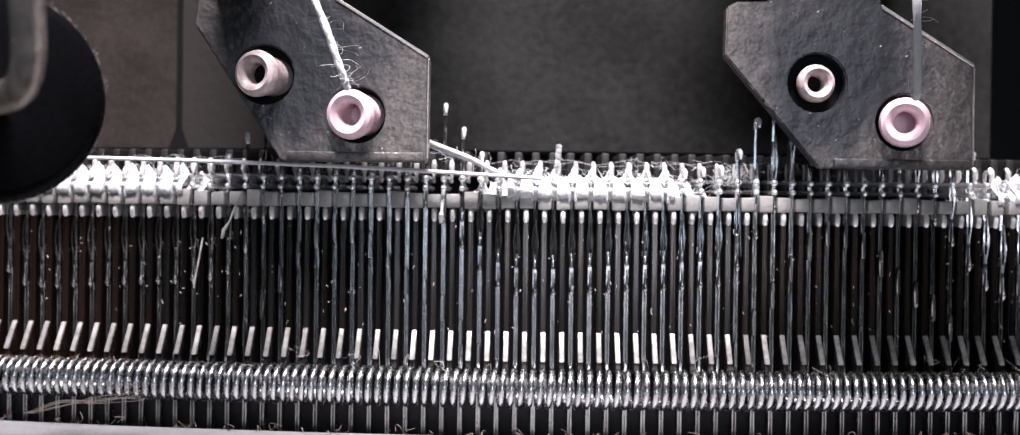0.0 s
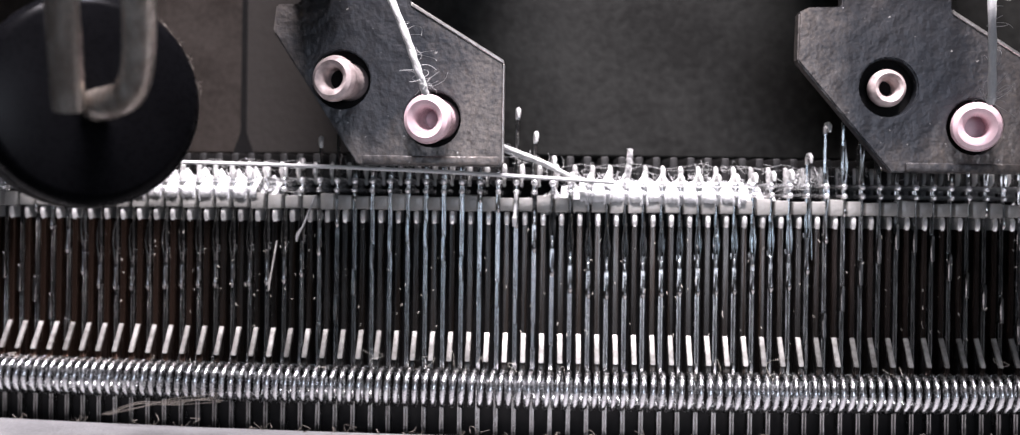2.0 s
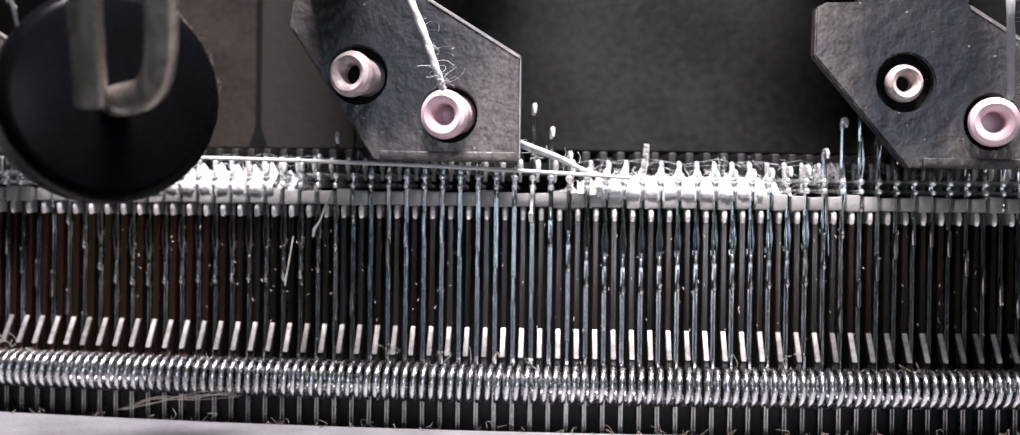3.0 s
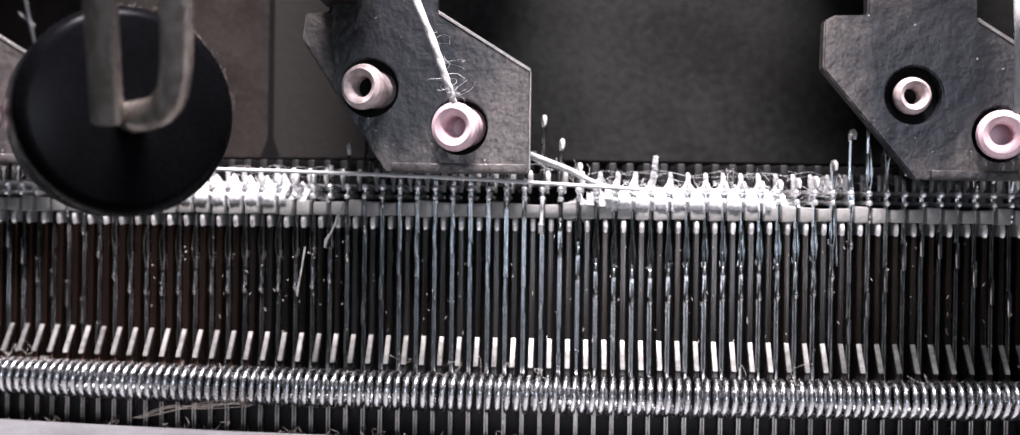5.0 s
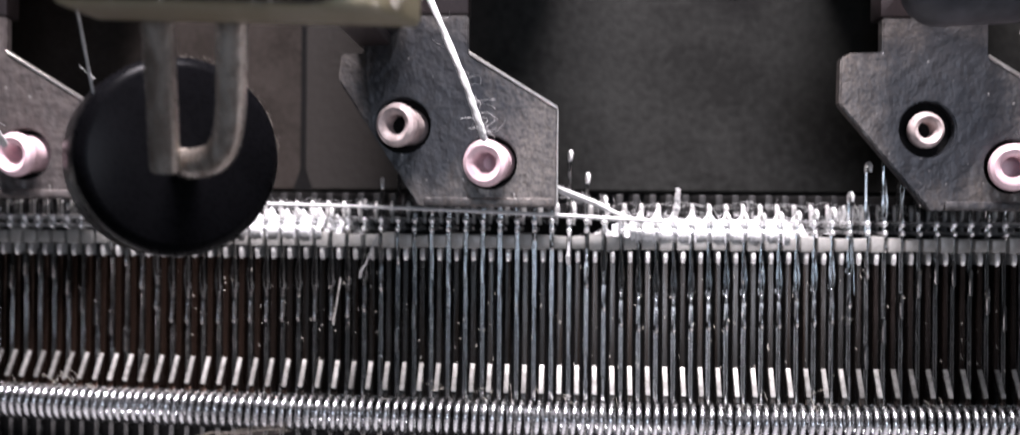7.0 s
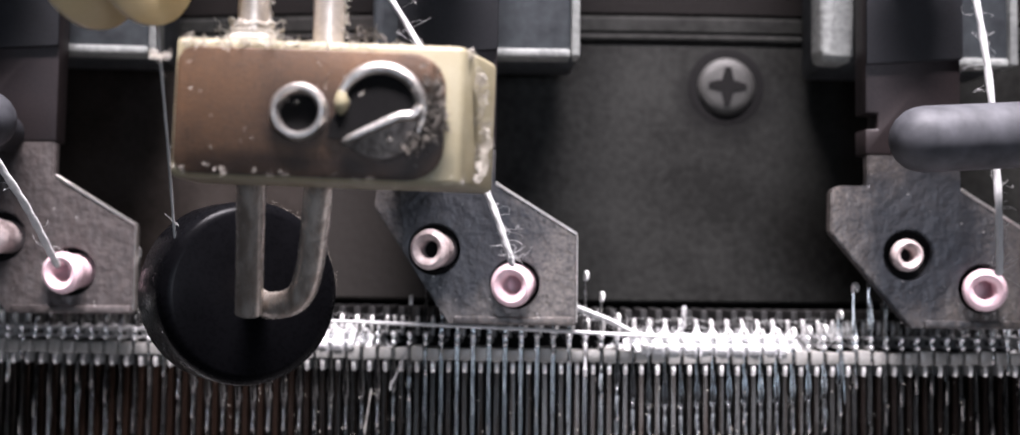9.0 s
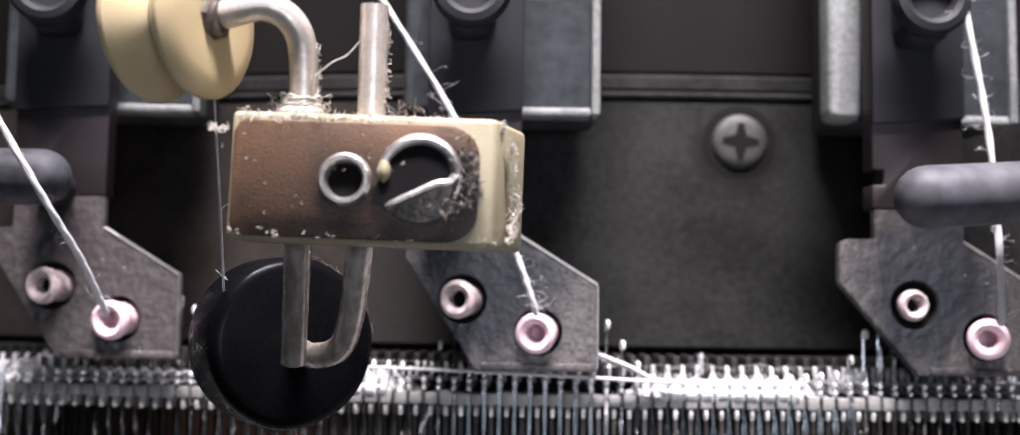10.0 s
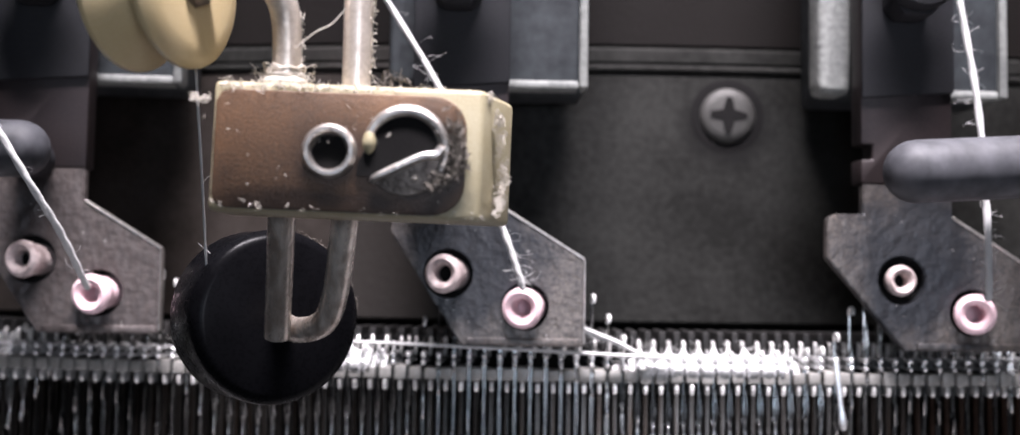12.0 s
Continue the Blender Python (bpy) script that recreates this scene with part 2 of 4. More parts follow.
# the stitches are soft cotton that light soaks into
soft_cotton = M["cloth"].node_tree.nodes["Principled BSDF"]
soft_cotton.inputs["Subsurface Weight"].default_value = 0.9
soft_cotton.inputs["Subsurface Radius"].default_value = (1.0, 1.0, 0.95)
soft_cotton.inputs["Subsurface Scale"].default_value = 0.0008

# ---- mesh helpers (millimetres) ----


def V(*p):
    return Vector(p) * MM


def box(bm, x0, x1, y0, y1, z0, z1, bevel=0.0, seg=2):
    r = bmesh.ops.create_cube(bm, size=1.0)
    for v in r["verts"]:
        v.co = V(x0 + (v.co.x + 0.5) * (x1 - x0), y0 + (v.co.y + 0.5) * (y1 - y0), z0 + (v.co.z + 0.5) * (z1 - z0))
    if bevel:
        edges = list({e for v in r["verts"] for e in v.link_edges})
        bmesh.ops.bevel(bm, geom=edges, offset=bevel * MM, segments=seg, affect="EDGES", profile=0.5)
    return bm


def prism(bm, pts, y0, y1, bevel=0.0, seg=2):
    """The outline pts in x, z (counter-clockwise as the viewer sees it), from y0 (front) to y1."""
    vs = [bm.verts.new(V(x, y0, z)) for x, z in pts]
    f = bm.faces.new(vs)
    ext = bmesh.ops.extrude_face_region(bm, geom=[f])
    for v in ext["geom"]:
        if isinstance(v, bmesh.types.BMVert):
            v.co.y = y1 * MM
    bmesh.ops.recalc_face_normals(bm, faces=bm.faces[:])
    if bevel:
        bmesh.ops.bevel(bm, geom=bm.edges[:], offset=bevel * MM, segments=seg, affect="EDGES", profile=0.5)
    return bm


def tube(bm, pts, r, seg=8, caps=True):
    """A round bar of radius r (one number, or one for each point) along pts."""
    pts = [Vector(p) for p in pts]
    rs = r if isinstance(r, (list, tuple)) else [r] * len(pts)
    rings, side = [], None
    for i, p in enumerate(pts):
        d = (pts[min(i + 1, len(pts) - 1)] - pts[max(i - 1, 0)]).normalized()
        if side is None:
            side = d.orthogonal().normalized()
        side = (side - d * side.dot(d)).normalized()
        up = d.cross(side)
        rings.append([bm.verts.new((p + rs[i] * (math.cos(a) * side + math.sin(a) * up)) * MM) for a in (k * math.tau / seg for k in range(seg))])
    for a, b in zip(rings, rings[1:]):
        for k in range(seg):
            bm.faces.new((a[k], a[(k + 1) % seg], b[(k + 1) % seg], b[k]))
    if caps:
        bm.faces.new(rings[0][::-1])
        bm.faces.new(rings[-1])
    return bm


def arc(pts, n=6):
    """A smooth line through pts (Catmull-Rom)."""
    pts = [Vector(p) for p in pts]
    q = [pts[0] * 2 - pts[1], *pts, pts[-1] * 2 - pts[-2]]
    out = []
    for a, b, c, d in zip(q, q[1:], q[2:], q[3:]):
        for k in range(n):
            t = k / n
            out.append(0.5 * (2 * b + (c - a) * t + (2 * a - 5 * b + 4 * c - d) * t * t + (3 * b - a - 3 * c + d) * t ** 3))
    return [*out, pts[-1]]


def lathe(bm, profile, seg=32, m=Matrix(), start=0.0, end=math.tau, closed=False):
    """Turns the profile (radius, height) round z; m then places it (m in millimetres)."""
    full = abs(end - start - math.tau) < 1e-6
    count = seg if full else seg + 1
    cols = []
    for k in range(count):
        a = start + (end - start) * k / seg
        cols.append([bm.verts.new((m @ Vector((r * math.cos(a), r * math.sin(a), h))) * MM) for r, h in profile])
    n = len(profile)
    for k in range(seg):
        a, b = cols[k], cols[(k + 1) % count]
        for j in range(n if closed else n - 1):
            bm.faces.new((a[j], b[j], b[(j + 1) % n], a[(j + 1) % n]))
    return bm


def mesh_of(name, bm, mat, smooth=35):
    bmesh.ops.recalc_face_normals(bm, faces=bm.faces[:])
    me = bpy.data.meshes.new(name)
    bm.to_mesh(me)
    bm.free()
    me.materials.append(mat)
    if smooth:
        me.shade_smooth()
        me.set_sharp_from_angle(angle=radians(smooth))
    return me


def part(name, bm, mat, parent=None, label="", smooth=35):
    ob = new(name, mesh_of(name, bm, mat, smooth))
    ob.parent = parent
    return tagged(ob, label)


def thing(name, label, category, m=None, group="", kind=""):
    ob = new(name)
    ob.empty_display_size = 0.005
    if m is not None:
        ob.matrix_basis = m
    return tagged(ob, label, category, group, kind)


def facing(x, y, z, yaw=0.0, tip=0.0):
    """Turns local z towards the viewer (-y), then yaws by yaw and tips up by tip degrees; millimetres."""
    return Matrix.Translation((x, y, z)) @ Euler((radians(90 - tip), 0, 0)).to_matrix().to_4x4() if not yaw else Matrix.Translation((x, y, z)) @ Matrix.Rotation(radians(yaw), 4, "Z") @ Matrix.Rotation(radians(90 - tip), 4, "X")


B = bmesh.new

# ---- plan of the machine ----
AXIS = (10.0, 488.0)          # the cylinder's axis
R = 381.0                     # radius at the needles' front
NEEDLES = 1313
STEP = 360.0 / NEEDLES        # degrees from needle to needle
FIRST = -2.497                # a needle stands at this angle
FEED = 7.5                    # degrees from feeder to feeder
EDGE = -2.68                  # angle of the middle feeder plate's right edge
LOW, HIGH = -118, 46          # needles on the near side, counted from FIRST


def on_ring(a, r):
    return AXIS[0] + r * math.sin(radians(a)), AXIS[1] - r * math.cos(radians(a))


# needle lift over the cam track: (needle steps past the plate's edge, height of the hook's top)
LIFT = [(-11.6, 4.9), (-10.8, 6.0), (-10.0, 8.6), (-9.0, 11.4), (-8.0, 14.0), (-7.0, 16.6), (-5.6, 18.6), (-4.1, 18.0), (-3.1, 16.3),
        (-2.1, 14.2), (-1.2, 12.9), (-0.2, 12.0), (0.8, 10.3), (1.9, 7.6), (2.9, 5.2), (4.0, 3.7), (6.0, 3.5), (9.0, 3.9), (13.0, 4.2), (15.7, 4.7)]


def lift(angle):
    u = ((angle - EDGE) / STEP + 11.6) % (FEED / STEP) - 11.6
    return float(np.interp(u, [a for a, _ in LIFT], [h for _, h in LIFT]))


# how far the stitch has risen over the verge there: 1 white mound, 0 sunk
LOOP = [(-11.6, 0.0), (-11.0, 0.0), (0.0, 0.0), (1.5, 0.25), (3.0, 0.7), (4.5, 1.0), (13.0, 1.0), (14.5, 0.75), (15.7, 0.1)]


def loop_rise(angle):
    u = ((angle - EDGE) / STEP + 11.6) % (FEED / STEP) - 11.6
    return float(np.interp(u, [a for a, _ in LOOP], [h for _, h in LOOP]))


# the cylinder jogs on by whole needle steps: (start, end, steps)
JOGS = [(9.98, 10.37, 20), (10.58, 11.07, 24), (11.42, 11.72, 14)]


def turned(t):
    total = 0.0
    for a, b, n in JOGS:
        u = min(max((t - a) / (b - a), 0.0), 1.0)
        total += n * u * u
    return total * STEP


JOG_TIMES = [0.0]
for a, b, n in JOGS:
    k = int(a * FPS)
    while k / FPS < b + 1.0 / FPS:
        JOG_TIMES.append(k / FPS)
        k += 1
JOG_TIMES.append(12.0)

# ---- hall ----


def slab(name, x0, x1, y0, y1, z0, z1, mat, label, category):
    ob = part(name, box(B(), x0, x1, y0, y1, z0, z1), mat, None, label, 0)
    return tagged(ob, category=category, kind="structure")


slab("floor", -800, 800, -700, 1100, -440, -420, M["floor"], "grey concrete floor under the knitting machine", "floor")
slab("ceiling", -800, 800, -700, 1100, 620, 640, M["hall"], "plain painted ceiling over the knitting machine", "ceiling")
slab("wall_south", -800, 800, -720, -700, -420, 620, M["hall"], "plain painted wall of the knitting hall", "wall")
slab("wall_north", -800, 800, 1100, 1120, -420, 620, M["hall"], "plain painted wall of the knitting hall", "wall")
slab("wall_west", -820, -800, -700, 1100, -420, 620, M["hall"], "plain painted wall of the knitting hall", "wall")
slab("wall_east", 800, 820, -700, 1100, -420, 620, M["hall"], "plain painted wall of the knitting hall", "wall")

# ---- needle cylinder ----
cylinder = thing("needle_cylinder", "steel needle cylinder of a circular knitting machine with latch needles", "needle cylinder", pose(AXIS[0] * MM, AXIS[1] * MM, 0))
# brown reflections of the surroundings, painted on the walls left and right
brown_reflections(M["trick"], [(-9.8, 2.9, (0.095, 0.055, 0.04), 0.85), (4.2, 2.2, (0.045, 0.031, 0.026), 0.7)], cylinder)
drum = part("drum", lathe(B(), [(R - 5.0, -45), (R - 1.6, -45), (R - 1.6, 0.6), (R - 2.4, 1.2), (R - 5.0, 1.2)], 720, closed=True), M["drum"], cylinder, "near-black drum, the shade between the tricks put into its colour")


def profile_bar(name, prof, w, mat, bevel=0.09):
    """A bar of half-width w with the profile (out from the ring, height)."""
    bm = B()
    f = bm.faces.new([bm.verts.new(V(-w, -(R + o), z)) for o, z in prof])
    ext = bmesh.ops.extrude_face_region(bm, geom=[f])
    for v in ext["geom"]:
        if isinstance(v, bmesh.types.BMVert):
            v.co.x = w * MM
    bmesh.ops.recalc_face_normals(bm, faces=bm.faces[:])
    bmesh.ops.bevel(bm, geom=[e for e in bm.edges if abs(e.verts[0].co.x - e.verts[1].co.x) < 1e-7], offset=bevel * MM, segments=1, affect="EDGES")
    return mesh_of(name, bm, mat, 40)


def trick_meshes():
    """A trick wall: a long thin bar, its bright rounded head under the verge and its rubbed sloping foot above the
    spring, both in lighter steel that holds their glints.
    """
    wall = profile_bar("trick_wall", [(-1.8, -0.9), (-0.12, -0.9), (-0.12, -12.0), (1.35, -14.7), (1.35, -15.6), (0.2, -15.8), (-1.8, -15.8)], 0.31, M["trick"])
    head = profile_bar("trick_head", [(-1.8, 0.28), (-0.1, 0.28), (0.12, 0.0), (0.16, -0.5), (0.0, -0.95), (-0.4, -1.3), (-1.8, -1.3)], 0.25, M["bright"], 0.12)
    foot = profile_bar("trick_foot", [(-0.2, -11.9), (0.05, -11.85), (1.5, -14.45), (1.5, -14.6), (1.2, -14.6)], 0.25, M["foot"], 0.06)
    return wall, head, foot


def verge_mesh(k):
    """A block of the verge between two needles, worn a little differently each."""
    rng = random.Random(k)
    u = lambda d: rng.uniform(-d, d)
    bm = box(B(), -0.68 + u(0.04), 0.68 + u(0.04), -(R + 0.25 + u(0.08)), -(R - 2.4), 0.30, 1.75 + u(0.18))
    for v in bm.verts:
        v.co += V(u(0.05), u(0.05), u(0.08))
    bmesh.ops.bevel(bm, geom=bm.edges[:], offset=0.15 * MM, segments=2, affect="EDGES", profile=0.5)
    return mesh_of("verge_block", bm, M["verge"])


def needle_mesh():
    """A latch needle, its hook's top at z = 0: stem, cheek, hook and open latch."""
    bm = B()
    y = -(R - 0.75)
    box(bm, -0.22, 0.22, y + 0.35, y + 0.7, -48, -7.6)
    for side in (-1, 1):
        box(bm, side * 0.15 - 0.075, side * 0.15 + 0.075, y - 0.25, y + 0.4, -48, -8.4, 0.03, 1)
        tube(bm, arc([(side * 0.08, y - 0.35, -9.2), (side * 0.24, y - 0.5, -7.4), (side * 0.26, y - 0.5, -6.4), (side * 0.1, y - 0.35, -4.9)], 3), 0.1, 6)
    tube(bm, [(-0.03, y, -7.8), (-0.03, y, -5.5), (0, y, -1.0)], [0.25, 0.21, 0.18], 6)
    # solid cheek below the slot, and the open latch that lies on it with its spoon
    box(bm, -0.25, 0.25, y - 0.4, y + 0.1, -11.4, -8.3, 0.07, 1)
    tube(bm, [(0.1, y - 0.25, -4.3), (0.12, y - 0.5, -5.2), (0.14, y - 0.55, -6.4), (0.12, y - 0.5, -7.4)], [0.13, 0.1, 0.12, 0.1], 6)
    return mesh_of("needle", bm, M["needle"], 40)


def hook_mesh():
    """The polished hook at a needle's top."""
    bm = B()
    y = -(R - 0.75)
    tube(bm, [(0, y, -1.0), (0, y, -0.35), (0.05, y - 0.2, -0.05), (0.12, y - 0.55, -0.02), (0.16, y - 0.85, -0.25), (0.16, y - 0.9, -0.85)], [0.2, 0.22, 0.24, 0.25, 0.25, 0.15], 7)
    return mesh_of("hook", bm, M["bright"], 60)


def latch_mesh():
    """The polished spoon of the open latch, low on the stem."""
    y = -(R - 0.75)
    bm = tube(B(), [(0.05, y - 0.5, -9.6), (0.05, y - 0.55, -10.7), (0.05, y - 0.58, -11.2), (0.05, y - 0.58, -11.6), (0.05, y - 0.5, -11.95)], [0.07, 0.11, 0.22, 0.24, 0.12], 8)
    return mesh_of("latch", bm, M["needle"], 50)


def butt_mesh():
    """The rubbed butt of a needle, that rides in the cam track."""
    y = -(R - 0.75)
    bm = prism(B(), [(0.2, -21.5), (0.18, -19.0), (-0.1, -18.6), (-0.2, -19.2), (-0.22, -21.5)], y - 0.7, y - 0.3, 0.07, 1)
    return mesh_of("butt", bm, M["needle"], 40)


def loop_mesh(seed):
    """A stitch: a soft white mound of cotton over the verge, drawn up to a peak by its needle, with loose fibres."""
    rng = random.Random(seed)
    bm = B()
    j = lambda s: rng.uniform(-s, s)
    y = -(R - 0.55)
    tall, lean = 3.3 + j(0.2), 0.1 + j(0.08)
    cols = []
    for k in range(11):
        x = -0.95 + 0.19 * k
        h = 2.5 + (tall - 2.5) * math.exp(-((x - lean) / 0.38) ** 2)
        inner = 0.0 if k in (0, 10) else 1.0
        drape = 0.62 if abs(x) > 0.33 else 0.0
        cols.append([bm.verts.new(V(x, y + back - drape * (z < 1.6) + inner * j(0.06), z + inner * j(0.07))) for back, z in
                     ((1.9, 0.5), (1.7, h - 0.9), (1.1, h - 0.25), (0.55, h), (0.1, h - 0.15), (-0.25, 0.6 * h + 0.5), (-0.5, 1.3), (-0.45, 0.55), (0.2, 0.1))])
    for p, q in zip(cols, cols[1:]):
        for u in range(9):
            bm.faces.new((p[u], q[u], q[(u + 1) % 9], p[(u + 1) % 9]))
    # the yarn's own turns: a loop round the hook and strands lying along the mound
    tube(bm, arc([(lean - 0.5, y + 0.1, 1.7), (lean - 0.3, y - 0.05, 2.5), (lean, y + 0.15, tall + 0.1), (lean + 0.3, y - 0.05, 2.5), (lean + 0.5, y + 0.1, 1.7)], 3), 0.13, 6)
    for h in (1.95, 1.35):
        tube(bm, arc([(-0.95, y - 0.05, h + j(0.08)), (j(0.2), y - 0.3, h - 0.1 + j(0.15)), (0.95, y - 0.05, h + j(0.08))], 3), 0.2, 6)
    for side in (-1, 1):
        x = side * (0.32 + rng.uniform(0, 0.12))
        tube(bm, arc([(side * 0.5, y - 0.2, 1.9), (x, y - 0.7, 1.2), (x * 0.9, y - 0.8, 0.5 + j(0.35)), (x * 1.2, y - 0.4, -0.1)], 3), 0.15, 6)
    for k in range(22):
        p = Vector((j(0.9), y + rng.uniform(-0.3, 0.6), 1.2 + rng.uniform(0, 1.7)))
        tube(bm, [p, p + Vector((j(0.4), -0.25, rng.uniform(-0.1, 0.5))), p + Vector((j(0.8), -0.3 + j(0.3), rng.uniform(-0.4, 0.9)))], 0.022, 3, False)
    # the cloth leans back from the verge
    for v in bm.verts:
        v.co.y += 0.35 * max(0.0, v.co.z - 1.3 * MM)
    return mesh_of("stitch", bm, M["cloth"], 80)


def bead(bm, x, y, z, r, back):
    """A round-nosed rod pointing out at the viewer, its nose at y."""
    tube(bm, [*[(x, y + r * (1 - math.cos(k * math.pi / 8)), z) for k in range(5)], (x, y + back, z)], [*[r * max(0.05, math.sin(k * math.pi / 8)) for k in range(5)], r * 0.9], 10)


def dial_needle_mesh():
    """A dial needle seen end on: a hook over a rounded cheek, pointing out at the viewer."""
    bm = B()
    y = -(R + 0.15)
    bead(bm, 0, y, 3.2, 0.36, 6)
    bead(bm, 0, y - 0.1, 2.25, 0.3, 6)
    box(bm, -0.12, 0.12, y + 0.4, y + 5, 2.3, 3.2, 0.05, 1)
    return mesh_of("dial_needle", bm, M["bead"], 50)


def dial_hook_mesh():
    """The bent nib that stands over each dial slot."""
    bm = B()
    tube(bm, [(0.0, -(R - 3.9), 2.9), (0.02, -(R - 3.7), 3.5), (0.04, -(R - 3.5), 3.8), (0.04, -(R - 3.4), 4.1), (0.04, -(R - 3.4), 4.75), (0.02, -(R - 3.6), 5.05), (0, -(R - 4.1), 5.1)], [0.13, 0.13, 0.2, 0.28, 0.28, 0.2, 0.06], 8)
    return mesh_of("dial_hook", bm, M["bright"], 40)


def dial_tooth_mesh():
    """A tooth of the dial, with a dark slot to the next."""
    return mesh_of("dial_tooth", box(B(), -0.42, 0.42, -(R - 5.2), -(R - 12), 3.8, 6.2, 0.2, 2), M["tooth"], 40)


def piece(name, me, parent, a, z=0.0):
    ob = new(name, me)
    ob.parent = parent
    ob.matrix_basis = pose(0, 0, z * MM, 0, 0, a)
    return ob


dial = thing("dial", "steel dial ring with radial needles behind the cylinder's verge", "dial", pose(AXIS[0] * MM, AXIS[1] * MM, 0))
part("dial_plate", lathe(B(), [(R - 6.0, 3.6), (R - 6.0, 5.0), (R - 12.0, 5.2), (R - 40.0, 5.2), (R - 40.0, 3.6)], 360, closed=True), M["drum"], dial, "near-black dial plate")
# unseen ring, added to block the view through the gap and darken it
part("inner_ring", lathe(B(), [(R - 16, -40), (R - 13, -40), (R - 13, 3.4), (R - 16, 3.4)], 360, closed=True), M["drum"], dial, "added black ring that keeps the gap under the dial dark")

# ---- feeders ----
PLATE = [(0, 0), (0, 10.0), (-9.1, 15.6), (-9.1, 19.5), (-19.8, 19.5), (-19.8, 15.6), (-22.1, 15.5), (-22.4, 12.9), (-14.0, 0.0)]
WIDE_PLATE = [(0, 0), (0, 10.2), (-9.1, 15.8), (-9.1, 19.5), (-19.8, 19.5), (-19.8, 16.0), (-23.0, 15.9), (-24.0, 15.4), (-24.1, 10.7), (-14.9, 0.0)]


def holed_plate(outline, holes, y0, y1):
    """A plate with round holes: a ring of quads round each hole inside the outline."""
    bm = B()
    n = 28
    loops = []
    outer = [bm.verts.new(V(x, y0, z)) for x, z in outline]
    edges = [bm.edges.new((outer[i], outer[(i + 1) % len(outer)])) for i in range(len(outer))]
    for hx, hz, hr in holes:
        ring = [bm.verts.new(V(hx + hr * math.cos(k * math.tau / n), y0, hz + hr * math.sin(k * math.tau / n))) for k in range(n)]
        edges += [bm.edges.new((ring[k], ring[(k + 1) % n])) for k in range(n)]
    bmesh.ops.triangle_fill(bm, edges=edges, use_beauty=True, use_dissolve=False, normal=(0, -1, 0))
    faces = bm.faces[:]
    ext = bmesh.ops.extrude_face_region(bm, geom=faces)
    for v in ext["geom"]:
        if isinstance(v, bmesh.types.BMVert):
            v.co.y = y1 * MM
    bmesh.ops.recalc_face_normals(bm, faces=bm.faces[:])
    rim = [e for e in bm.edges if len(e.link_faces) == 2 and e.calc_face_angle(0) > 0.6]
    bmesh.ops.bevel(bm, geom=rim, offset=0.16 * MM, segments=2, affect="EDGES")
    return bm


def eyelet(parent, x, z, mat, yaw, tip, out=2.2, size=1.0, depth=-3.6, inner="groove"):
    ob = part("eyelet", lathe(B(), [(r * size, h) for r, h in ((1.02, -4.0), (1.02, 1.0), (1.1, 1.7), (1.4, 2.12), (1.8, 2.27), (2.2, 2.0), (2.38, 1.5), (2.3, 1.0), (2.05, 0.6), (2.0, -0.5), (2.05, -4.0))], 36, facing(x, -out + 2.2, z, yaw, tip), closed=True), mat, parent)
    # disc closing the bore; near-black in the pale eyelet, as its painted shade
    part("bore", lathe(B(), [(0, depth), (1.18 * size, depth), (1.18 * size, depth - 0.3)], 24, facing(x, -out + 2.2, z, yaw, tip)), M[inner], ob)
    return ob


